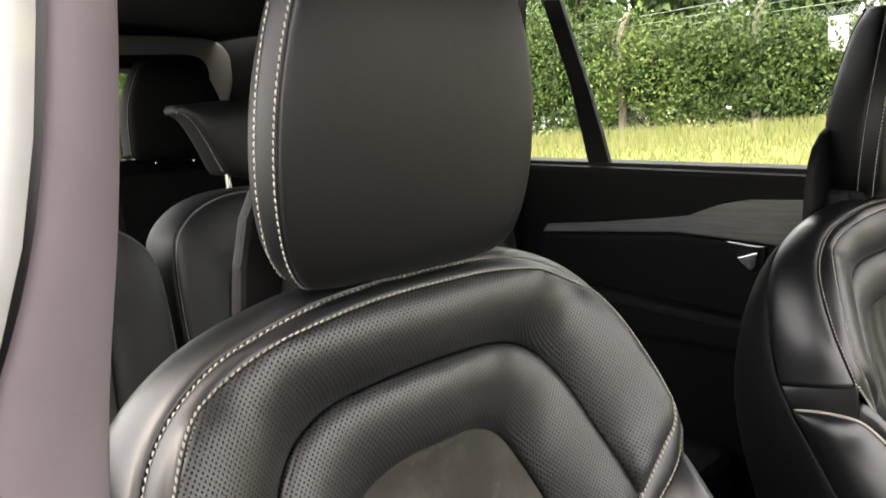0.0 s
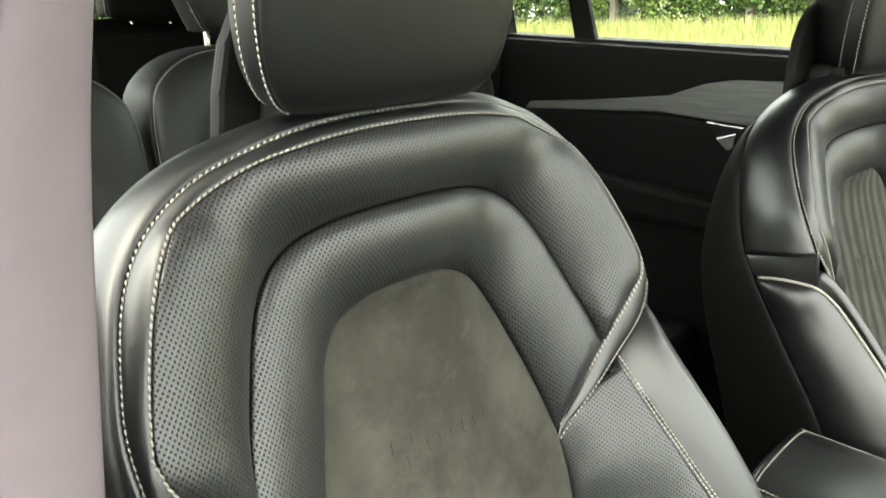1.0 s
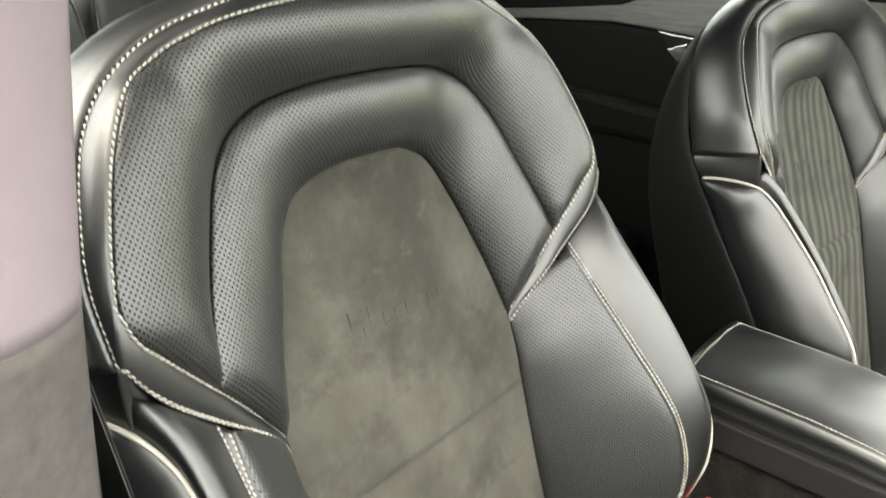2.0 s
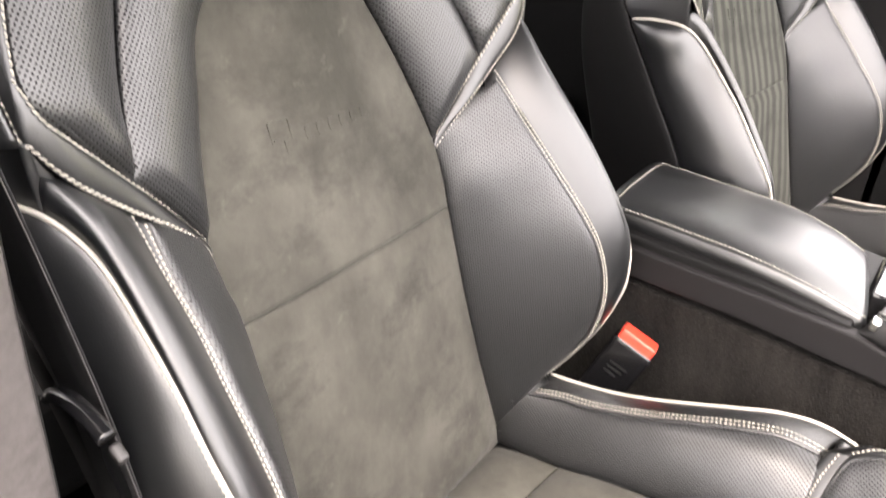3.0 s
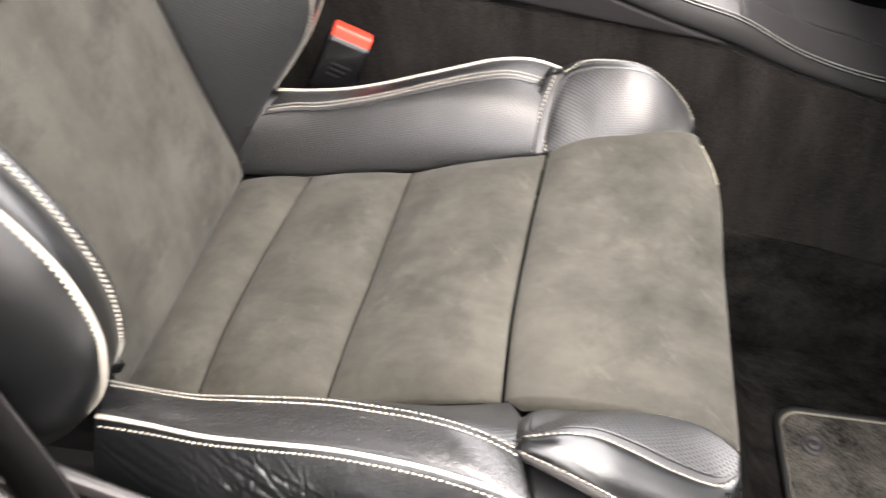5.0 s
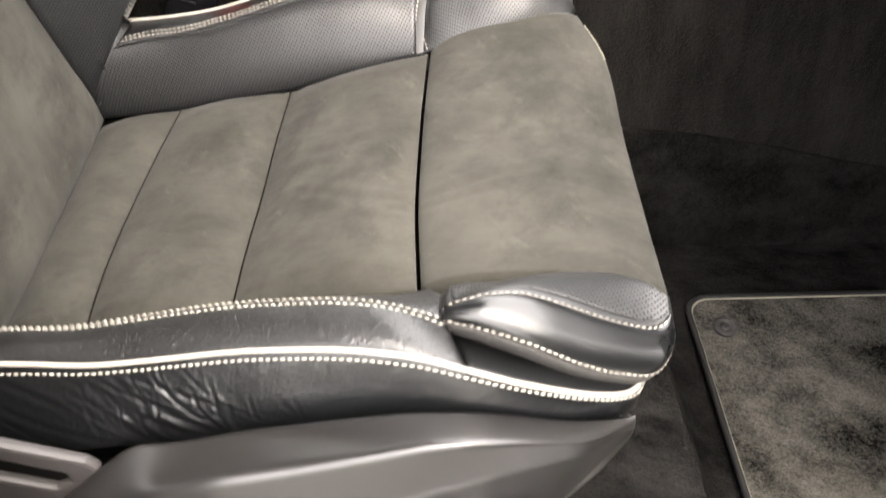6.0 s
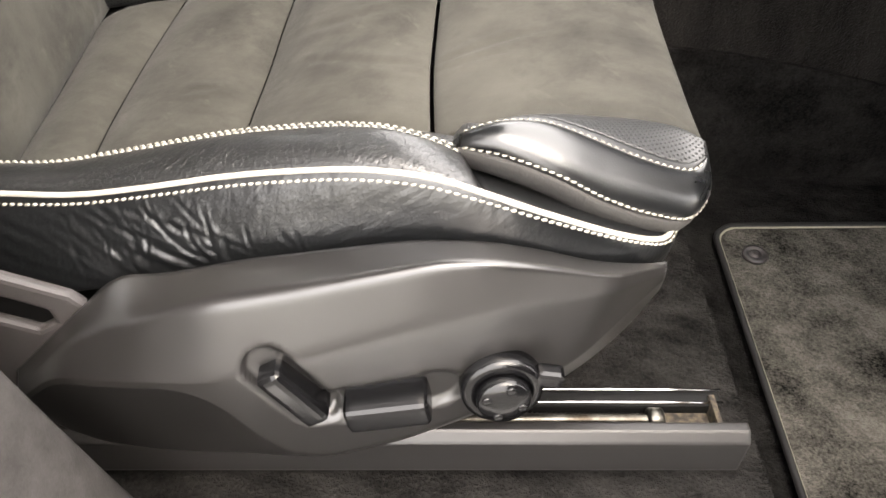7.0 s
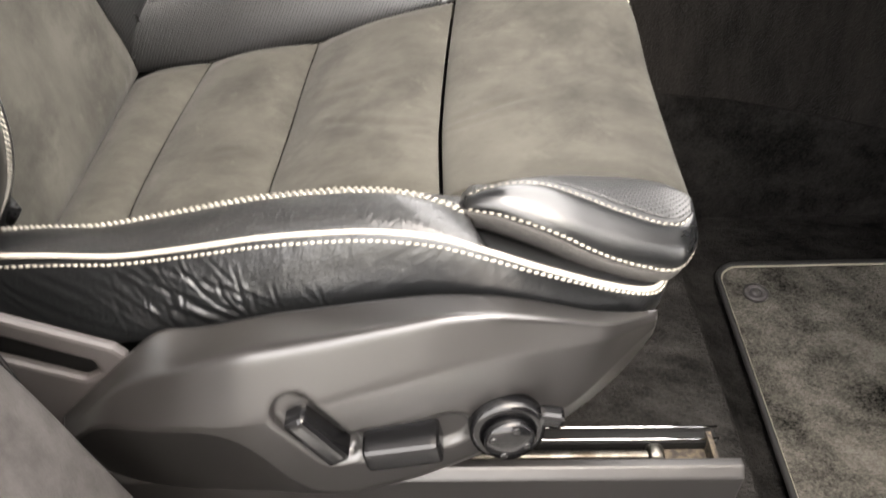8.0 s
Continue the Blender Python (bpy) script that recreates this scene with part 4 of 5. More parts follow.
    # rear hinge cover with its open slot
    slab("hinge_cover", [(-0.02, 0.812), (0.119, 0.753), (0.126, 0.745), (0.112, 0.7), (0.09, 0.65), (-0.02, 0.65), (-0.02, 0.772), (0.094, 0.724), (0.106, 0.731), (0.104, 0.742), (-0.02, 0.798)], "y", -0.283, -0.275, HINGE, driver, "grey plastic hinge cover", 0.003)
    # black plate added in place of the shade inside the slot
    slab("slot_backing", [(-0.02, 0.802), (0.112, 0.744), (0.1, 0.7), (-0.02, 0.7)], "y", -0.273, -0.269, SHELL, driver, "black plate behind the hinge cover that darkens its slot", 0.001)
    for ob in driver.children:
        if ob.name.split(".")[0] in ("side_shield", "dial", "recline_switch", "cushion_switch", "hinge_cover", "slot_backing"):
            ob.matrix_basis = SET


valance()


def seat_rail(y):
    rail = thing("seat_rail", "steel seat rail with a threaded rod and grey cover", "seat rail", (0.3, y, 0.58), group="seat rails")
    rail.location = (0, y, 0)
    slab("cover", [(-0.02, 0.588), (-0.012, 0.584), (-0.007, 0.605), (-0.004, 0.62), (-0.006, 0.628), (-0.013, 0.6285), (-0.02, 0.621)], "x", 0.06, 0.548, FAIRING, rail, "charcoal plastic rail cover", 0.002)
    box("inner_rail", (0.1, 0.032, 0.568), (0.55, 0.046, 0.594), SHELL, rail, "black steel rail", 0.003)
    for k, (y, z) in enumerate(((0.034, 0.5955), (0.044, 0.598))):
        tube("rail_edge", [(0.1, y, z), (0.3, y, z), (0.55, y, z)], 0.0011, CHROME, rail, "polished rail edge", n=8, count=12)
    box("channel", (0.1, 0.012, 0.566), (0.546, 0.04, 0.574), SHELL, rail, "grimy dark channel", 0.002)
    rod = spun("threaded_rod", [(0.0045 + 0.0009 * (i % 2), 0.0018 * i) for i in range(180)], (0.175, 0.022, 0.59), (1, 0.022, 0.59), STEEL, rail, "threaded steel rod", 12)
    spun("nut", [(0.008, 0), (0.0095, 0.002), (0.0095, 0.01), (0.008, 0.012)], (0.49, 0.022, 0.59), (1, 0.022, 0.59), STEEL, rail, "", 12)
    box("bracket", (0.497, 0.012, 0.574), (0.54, 0.032, 0.586), RUST, rail, "greasy rusty bracket", 0.002)
    box("end_plate", (0.54, 0.01, 0.572), (0.5445, 0.04, 0.598), RUST, rail, "", 0.001)
    return rail


near_rail = seat_rail(-0.272)
near_rail.matrix_basis = SET @ pose(0, -0.272, 0)
copy_thing(near_rail, pose(0, 0.43, 0.004) @ near_rail.matrix_basis)

# belt buckle between seat and console
buckle = thing("belt_buckle", "black seat belt buckle with a bright red button", "seat belt buckle", (0.095, 0.3, 0.79))
housing = box("housing", (-0.027, -0.014, -0.06), (0.027, 0.014, 0.03), SWITCH, buckle, "glossy black housing", 0.006, None, 3)
for k in range(3):
    box("mark", (-0.012, -0.0148, -0.004 - 0.007 * k), (0.012 - 0.004 * k, -0.0138, -0.0015 - 0.007 * k), SHELL, housing, "unreadable moulded line", 0.0004)
box("button", (-0.024, -0.012, 0.024), (0.024, 0.012, 0.042), RED, buckle, "red plastic release button", 0.004, None, 3)
box("stalk", (-0.02, -0.008, -0.14), (0.02, 0.008, -0.05), SHELL, buckle)
buckle.rotation_euler = (radians(-10), radians(24), radians(6))


# ---- floor ----
carpet_rows = [(-1.0, 0.52), (0.0, 0.563), (0.3, 0.568), (0.56, 0.556), (0.59, 0.535), (0.63, 0.455), (0.662, 0.375), (0.69, 0.342), (0.73, 0.336), (1.0, 0.336), (1.3, 0.35), (1.5, 0.55), (1.6, 0.9)]
prof = curve([(x, 0, z) for x, z in carpet_rows], 110)
ys = np.linspace(-0.42, 1.25, 40)
grid = np.array([[(x, y, z) for y in ys] for x, _, z in prof])
floor = pad("floor", grid, (0, 0, 1), CARPET, None, tuck=0.06)
tagged(floor, "black carpeted car floor with a raised seat step", "carpet", kind="structure")

mat_ob = thing("floor_mat", "black carpet floor mat with pale stitched border", "floor mat", (0, 0, 0))


def rounded(x0, y0, x1, y1, r, k=6):
    out = []
    for cx, cy, a in ((x1 - r, y1 - r, 0), (x0 + r, y1 - r, 90), (x0 + r, y0 + r, 180), (x1 - r, y0 + r, 270)):
        out += [(cx + r * math.cos(radians(a + 90 * i / k)), cy + r * math.sin(radians(a + 90 * i / k))) for i in range(k + 1)]
    return out


edge = [(x - (0.16 * (0.207 - y) - 0.26 * (0.207 - y) ** 2) * (1 if x < 0.8 else 0), y) for x, y in rounded(0.731, -0.28, 1.28, 0.207, 0.028)]
slab("mat_surface", edge, "z", 0.337, 0.35, MAT, mat_ob, "worn black pile", 0.003)
loop = np.array(edge + edge[:1])
length = np.r_[0, np.cumsum(np.linalg.norm(np.diff(loop, axis=0), axis=1))]
at = np.linspace(0, length[-1], 400)
ring = [(float(np.interp(d, length, loop[:, 0])), float(np.interp(d, length, loop[:, 1])), 0.3515) for d in at]
centre = np.array((1.0, -0.04, 0.3505))
tube("binding", [tuple(centre + (np.array(p) - centre) * (1.012, 1.015, 1)) for p in ring], 0.0045, RUBBER, mat_ob, "black outer binding", count=400, n=6)
tube("border", ring, 0.0017, BORDER, mat_ob, "pale stitched border", count=400, n=6)
spun("fixing", [(0.017, 0), (0.017, 0.004), (0.011, 0.006), (0.01, 0.003), (0.006, 0.003), (0.006, 0.006), (0.003, 0.006)], (0.767, 0.152, 0.3505), (0.767, 0.152, 1), HINGE, mat_ob, "round black mat fixing")

# ---- tunnel and console ----
tunnel = slab("tunnel_wall", [(-1.0, 0.32), (1.5, 0.32), (1.5, 0.7), (1.0, 0.745), (0.84, 0.768), (0.75, 0.775), (0.64, 0.8), (0.5, 0.845), (0.24, 0.856), (0.05, 0.876), (-0.3, 0.88), (-1.0, 0.7)], "y", 0.345, 0.52, FELT, None, "", 0.01)
tagged(tunnel, "dark carpeted side of the centre tunnel", "tunnel", kind="structure")
# lower carpet panel lapped over the tunnel's lining
slab_line = [(0.3, 0.59), (0.5, 0.576), (0.63, 0.558), (0.74, 0.545), (0.83, 0.527), (0.9, 0.511), (0.97, 0.493), (1.2, 0.45)]
tagged(slab("tunnel_carpet", slab_line + [(1.2, 0.32), (0.3, 0.32)], "y", 0.338, 0.35, CARPET, None, "", 0.004), "black carpet panel on the foot of the centre tunnel", "carpet", kind="structure")
console = thing("centre_console", "black centre console with padded leather armrest and glossy tray", "console", (0, 0, 0))
RIM_LOW = [(0.328, 0.342, 0.907), (0.375, 0.342, 0.893), (0.433, 0.342, 0.873), (0.484, 0.342, 0.857), (0.548, 0.342, 0.839), (0.64, 0.342, 0.807), (0.75, 0.342, 0.78), (0.832, 0.342, 0.772), (1.0, 0.342, 0.75)]
RIM_TOP = [(0.34, 0.352, 0.926), (0.394, 0.352, 0.912), (0.446, 0.352, 0.894), (0.494, 0.352, 0.877), (0.562, 0.352, 0.859), (0.637, 0.352, 0.825), (0.711, 0.352, 0.804), (0.782, 0.352, 0.793), (0.831, 0.352, 0.786), (1.0, 0.352, 0.765)]
slab("side_panel", [(0.03, 0.888), (0.213, 0.877), (0.303, 0.866), (0.387, 0.855), (0.451, 0.847), (0.548, 0.8365), (0.484, 0.855), (0.433, 0.871), (0.375, 0.891), (0.328, 0.905), (0.237, 0.913), (0.05, 0.925)], "y", 0.338, 0.356, CONSOLE, console, "mauve black plastic side panel", 0.003)
slab("lid_base", [(0.02, 0.89), (0.22, 0.88), (0.32, 0.87), (0.32, 0.91), (0.22, 0.925), (0.03, 0.938)], "y", 0.348, 0.54, SHELL, console, "black lid edge", 0.004)
g = sheet(RIM_LOW, RIM_TOP, (0, -1, 0.4), 0.004, n=60, m=10)
pad("rim", g, (0, -1, 0.4), SHELL, console, "dark mauve console rim")
for k in (0, 1):
    tube("trim_line", [(x, y + 0.003 + 0.005 * k, z + 0.001 + 0.002 * k) for x, y, z in RIM_TOP], 0.0008, DECOR, console, "thin satin metal line", n=6, count=50)
crest = [(0.324, 0.42, 0.917), (0.345, 0.42, 0.914), (0.378, 0.42, 0.908), (0.434, 0.42, 0.9), (0.486, 0.42, 0.89), (0.533, 0.42, 0.88), (0.64, 0.42, 0.838), (0.76, 0.42, 0.812), (1.0, 0.42, 0.785)]
g = sheet([(x, y + 0.011, z) for x, y, z in RIM_TOP[:5]], crest[1:6] + [(0.56, 0.42, 0.87)], (0, -0.4, 1), 0.004, n=60, m=10)
pad("shoulder", g, (0, -0.4, 1), FAIRING, console, "smooth charcoal console shoulder")
# same shoulder carried on in darker plastic, for the shade under the dashboard
g = sheet([(x, y + 0.011, z) for x, y, z in RIM_TOP[4:]], [(0.56, 0.42, 0.87)] + crest[6:], (0, -0.4, 1), 0.004, n=60, m=10)
pad("front_shoulder", g, (0, -0.4, 1), CONSOLE, console, "front half of the console shoulder, darkened as shade")


def lid_point(x, v):
    """The padded lid's top: x along, v across from -1 to 1."""
    t = (x - 0.02) / 0.3
    half = 0.092 - 0.012 * max(0, t - 0.6)
    z = 0.968 - 0.02 * t - 0.075 * max(0, t - 0.45) ** 2 - 0.012 * abs(v) ** 3
    skew = -0.11 * (v + 1) / 2 * max(0, t - 0.5) ** 2
    return (x + skew, 0.448 + half * v, z)


lid = np.array([[lid_point(x, v) for v in np.linspace(-1, 1, 24)] for x in np.linspace(0.02, 0.332, 40)])
lid_ob = pad("armrest_lid", lid, (0, 0, 1), LEATHER, console, "padded black leather lid with pale stitches", 0.022)
stitching(lid, 0.05, (0, 0, 1), lid_ob)
stitching(lid, 0.95, (0, 0, 1), lid_ob)
stitching(np.swapaxes(lid, 0, 1), 0.03, (0, 0, 1), lid_ob)
slab("tray", [(x, z + 0.001) for x, y, z in crest[:6]] + [(0.57, 0.85), (0.322, 0.86)], "y", 0.421, 0.54, GLOSS, console, "piano black console top", 0.003)
slab("front_deck", [(0.571, 0.866)] + [(x, z) for x, y, z in crest[6:]] + [(1.0, 0.74), (0.571, 0.8)], "y", 0.421, 0.54, CONSOLE, console, "satin charcoal front of the console", 0.003)
box("chrome_corner", (0.336, 0.3405, 0.915), (0.345, 0.356, 0.9262), CHROME, console, "chrome corner piece", 0.002, (0, 14, 0))
base_at = Vector((0.825, 0.472, 0.798))
knob = spun("start_knob", [(0.062, 0), (0.061, 0.01), (0.055, 0.02), (0.044, 0.026), (0.036, 0.027)], base_at, base_at + Vector((-0.25, -0.1, 1)), SHELL, console, "round black control knob")
spun("knob_ring", [(0.037, 0.025), (0.039, 0.028), (0.037, 0.032), (0.033, 0.033)], base_at, base_at + Vector((-0.25, -0.1, 1)), CHROME, knob, "chrome ring")
for k in range(5):
    spun("knurl", [(0.032, 0.033 + 0.004 * k), (0.0335, 0.0345 + 0.004 * k), (0.0335, 0.036 + 0.004 * k), (0.032, 0.037 + 0.004 * k)], base_at, base_at + Vector((-0.25, -0.1, 1)), STEEL, knob, "ribbed metal grip", 40)


# ---- body shell ----
def wall(name, outline, axis, lo, hi, mat, label, bevel=0.0):
    return tagged(slab(name, outline, axis, lo, hi, mat, None, "", bevel), label, "car body", kind="structure")


# roof with dark lining
roof = sheet([(0.5, -0.28, 1.72), (0.3, -0.31, 1.775), (0.1, -0.32, 1.81), (-1.0, -0.32, 1.85), (-2.2, -0.25, 1.89)], [(0.5, 1.11, 1.72), (0.3, 1.14, 1.775), (0.1, 1.15, 1.81), (-1.0, 1.15, 1.85), (-2.2, 1.08, 1.89)], (0, 0, 1), 0.03, n=30, m=14, power=1.0)
tagged(pad("ceiling", roof, (0, 0, 1), LINER, None, tuck=0.02), "charcoal cloth headliner", "ceiling", kind="structure")

# near door pillar with woven trim, sweeping forward into the sill
pillar = thing("door_pillar", "mauve grey trimmed door pillar in the open doorway", "car pillar", (0, 0, 0))
PILLAR_EDGE = [(0.17, -0.36, 1.8), (0.124, -0.36, 1.54), (0.095, -0.36, 1.44), (0.068, -0.36, 1.32), (0.054, -0.36, 1.19), (0.047, -0.36, 1.08), (0.036, -0.36, 0.985)]
face_out = [(x + 0.02, -0.379 - 0.18 * min(max(1.55 - z, 0), 0.11) - 0.05 * max(0, 1.44 - z) - 0.3 * max(0, 1.3 - z), z) for x, y, z in PILLAR_EDGE]
g = sheet(PILLAR_EDGE[:4], face_out[:4], (1, 0, 0), 0.006, n=60, m=10)
pad("trim", g, (1, 0, 0), TRIM, pillar, "smooth mauve grey trim")
g = sheet(PILLAR_EDGE[3:], face_out[3:], (1, 0, 0), 0.006, n=40, m=10)
pad("lower_trim", g, (1, 0, 0), PILLAR, pillar, "woven grey trim")
g = sheet(PILLAR_EDGE, [(x - 0.14, -0.335, z) for x, y, z in PILLAR_EDGE], (0, 1, 0), 0.006, n=60, m=8)
pad("inner_trim", g, (0, 1, 0), SHELL, pillar, "black plastic inner trim")
tube("door_seal", [(x + 0.002, y - 0.07, z) for x, y, z in face_out], 0.0025, RUBBER, pillar, "black rubber door seal")
g = sheet([(x + 0.006, y - 0.004, z) for x, y, z in face_out], [(x + 0.01, y - 0.1, z) for x, y, z in face_out], (1, -0.3, 0), 0.004, n=40, m=6)
pad("door_frame", g, (1, -0.3, 0), PAINT, pillar, "white painted door frame")
# foot of the pillar and sill
FOOT_EDGE = [(0.036, -0.36, 0.985), (0.057, -0.362, 0.93), (0.09, -0.365, 0.885), (0.118, -0.367, 0.81), (0.14, -0.37, 0.74), (0.165, -0.372, 0.66), (0.2, -0.375, 0.58)]
UPPER, UNDER = FOOT_EDGE[:3], FOOT_EDGE[2:]
g = sheet(UPPER, [(x + 0.02, -0.46, z - 0.03) for x, y, z in UPPER], (1, -0.2, 0.2), 0.004, n=30, m=10)
pad("foot_trim", g, (1, -0.2, 0.2), PILLAR, pillar, "woven mauve grey trim")
g = sheet(UNDER, [(x + 0.02, -0.47, z - 0.03) for x, y, z in UNDER], (1, -0.2, 0.2), 0.006, n=40, m=10)
pad("foot_cover", g, (1, -0.2, 0.2), SCUFFED, pillar, "black plastic sill cover")
g = sheet(FOOT_EDGE, [(x - 0.16, -0.335, z - 0.02) for x, y, z in FOOT_EDGE], (0, 1, 0), 0.004, n=40, m=6)
pad("foot_inner", g, (0, 1, 0), SHELL, pillar, "black plastic lower trim")
sill = thing("door_sill", "black plastic door sill beside the carpet", "door sill", (0, 0, 0))
slab("sill_trim", [(-0.42, 0.5), (-0.35, 0.5), (-0.355, 0.56), (-0.38, 0.6), (-0.46, 0.6), (-0.48, 0.52)], "x", 0.1, 1.4, SHELL, sill, "black plastic tread", 0.006)
slab("sill_body", [(-0.6, 0.3), (-0.4, 0.3), (-0.4, 0.51), (-0.5, 0.54), (-0.58, 0.5)], "x", -0.2, 1.4, PAINT, sill, "white painted sill", 0.01)

# far side rear door
door = thing("rear_door", "black rear door with grey trim strip and chrome handle", "car door", (0, 0, 0))
slab("panel", [(-0.98, 0.45), (0.12, 0.45), (0.12, 1.375), (-0.25, 1.392), (-0.68, 1.415), (-0.98, 1.43)], "y", 1.15, 1.24, DOOR, door, "black soft plastic upper panel", 0.012)
slab("lower_panel", [(-0.92, 0.5), (0.08, 0.5), (0.08, 1.245), (-0.3, 1.252), (-0.5, 1.268), (-0.88, 1.258)], "y", 1.128, 1.16, DOOR, door, "black door card", 0.01)
slab("trim_strip", [(-0.875, 1.262), (-0.52, 1.274), (-0.3, 1.254), (0.05, 1.25), (0.05, 1.338), (-0.25, 1.345), (-0.36, 1.345), (-0.42, 1.335), (-0.5, 1.308), (-0.7, 1.29), (-0.86, 1.28)], "y", 1.138, 1.152, DECOR, door, "brushed grey decor strip", 0.003)
handle = slab("handle", [(-0.397, 1.262), (-0.32, 1.254), (-0.325, 1.206), (-0.345, 1.203), (-0.373, 1.228)], "y", 1.116, 1.135, SHELL, door, "black handle recess", 0.004)
tube("handle_rim", [(-0.398, 1.115, 1.262), (-0.36, 1.115, 1.257), (-0.32, 1.115, 1.254)], 0.0025, CHROME, handle, "thin chrome rim", count=16)
slab("handle_lever", [(-0.374, 1.232), (-0.33, 1.246), (-0.333, 1.216), (-0.346, 1.207)], "y", 1.105, 1.114, CHROME, handle, "chrome door handle", 0.003)
slab("armrest", [(-0.75, 1.06), (0.05, 1.02), (0.05, 1.1), (-0.4, 1.112), (-0.72, 1.145)], "y", 1.07, 1.15, DOOR, door, "", 0.014)
slab("window_ledge", [(-0.98, 1.415), (0.12, 1.36), (0.12, 1.385), (-0.98, 1.438)], "y", 1.17, 1.26, SHELL, door, "", 0.004)
slab("outer_sill", [(-0.98, 1.405), (0.12, 1.355), (0.12, 1.374), (-0.98, 1.424)], "y", 1.26, 1.3, PAINT, door, "white painted outer sill", 0.004)
slab("divider", [(-0.755, 1.41), (-0.698, 1.41), (-0.722, 1.5), (-0.754, 1.607), (-0.785, 1.7), (-0.82, 1.808), (-0.872, 1.816), (-0.835, 1.71), (-0.801, 1.611), (-0.775, 1.5)], "y", 1.172, 1.188, DOOR, door, "black window divider", 0.003)
pane = slab("pane", [(-0.97, 1.4), (0.12, 1.36), (0.12, 1.8), (-0.97, 1.83)], "y", 1.215, 1.219, GLASS, door, "clear window glass")
pane.visible_shadow = False
wall("pillar_far_rear", [(-1.25, 0.5), (-0.97, 0.5), (-0.96, 1.43), (-0.985, 1.56), (-0.95, 1.84), (-1.25, 1.84)], "y", 1.12, 1.22, LINER, "dark lined rear pillar")
wall("pillar_far_front", [(0.1, 0.4), (0.22, 0.4), (0.26, 1.4), (0.1, 1.84), (0.0, 1.84), (0.08, 1.4)], "y", 1.16, 1.24, LINER, "dark lined middle pillar")
wall("wall_far_front", [(0.2, 0.4), (1.5, 0.4), (1.5, 1.3), (0.95, 1.3), (0.82, 1.02), (0.5, 1.0), (0.34, 1.06), (0.22, 1.17)], "y", 1.16, 1.26, DOOR, "black front door card", 0.01)
wall("wall_far_quarter", [(-2.3, 0.5), (-1.25, 0.5), (-1.25, 1.43), (-2.3, 1.43)], "y", 1.12, 1.22, DOOR, "black rear side trim", 0.01)
wall("pillar_far_tail", [(-2.3, 1.42), (-1.25, 1.42), (-1.25, 1.9), (-2.3, 1.9)], "y", 1.13, 1.21, LINER, "dark lined rear quarter")
wall("wall_near_rear", [(-2.3, 0.5), (-0.1, 0.5), (-0.1, 1.4), (-2.3, 1.43)], "y", -0.46, -0.38, DOOR, "black near side trim", 0.01)
# dashboard wall out of view, reaching rearward to shade console and floor
wall("unseen_dash", [(0.95, 0.86), (1.5, 0.4), (1.55, 0.4), (1.55, 1.12), (1.3, 1.16), (0.85, 1.17), (0.74, 1.1), (0.72, 1.0), (0.8, 0.95)], "y", -0.36, 1.2, DOOR, "unseen black dashboard wall that shades the console and floor", 0.02)
# unseen block added so that knob and deck reflect something dark
wall("unseen_stack", [(0.95, 0.7), (0.9, 0.95), (0.83, 1.03), (1.3, 1.03), (1.3, 0.7)], "y", 0.36, 0.62, DOOR, "unseen black centre stack block that darkens the console's reflections", 0.02)
wall("pillar_far_windscreen", [(0.34, 1.7), (0.42, 1.72), (1.3, 1.12), (1.2, 1.1)], "y", 1.12, 1.2, LINER, "dark lined windscreen pillar", 0.01)

# the driver's own door, swung wide open beside the doorway; unseen, added to block light
open_door = thing("front_door", "unseen driver's door swung wide open, black trimmed, blocking side light", "car door", (1.08, -0.5, 0.0))
slab("panel", [(-1.02, 0.5), (0.0, 0.5), (0.0, 1.22), (-0.5, 1.32), (-1.02, 1.38)], "y", -0.08, 0.0, DOOR, open_door, "black door card", 0.015)
slab("outer_skin", [(-1.04, 0.46), (0.0, 0.46), (0.0, 1.22), (-0.5, 1.33), (-1.04, 1.39)], "y", -0.12, -0.08, PAINT, open_door, "white painted outer skin", 0.01)
slab("window_frame", [(-1.02, 1.37), (-0.94, 1.37), (-0.84, 1.7), (-0.6, 1.72), (0.0, 1.22), (0.06, 1.24), (-0.58, 1.77), (-0.9, 1.75)], "y", -0.09, -0.04, RUBBER, open_door, "black window frame", 0.006)
door_glass = slab("pane", [(-0.95, 1.36), (-0.02, 1.2), (-0.6, 1.73), (-0.85, 1.71)], "y", -0.067, -0.063, GLASS, open_door, "clear door glass")
door_glass.visible_shadow = False
slab("armrest", [(-0.9, 1.0), (-0.15, 0.96), (-0.15, 1.02), (-0.88, 1.06)], "y", 0.0, 0.07, DOOR, open_door, "", 0.012)
open_door.rotation_euler.z = radians(65)


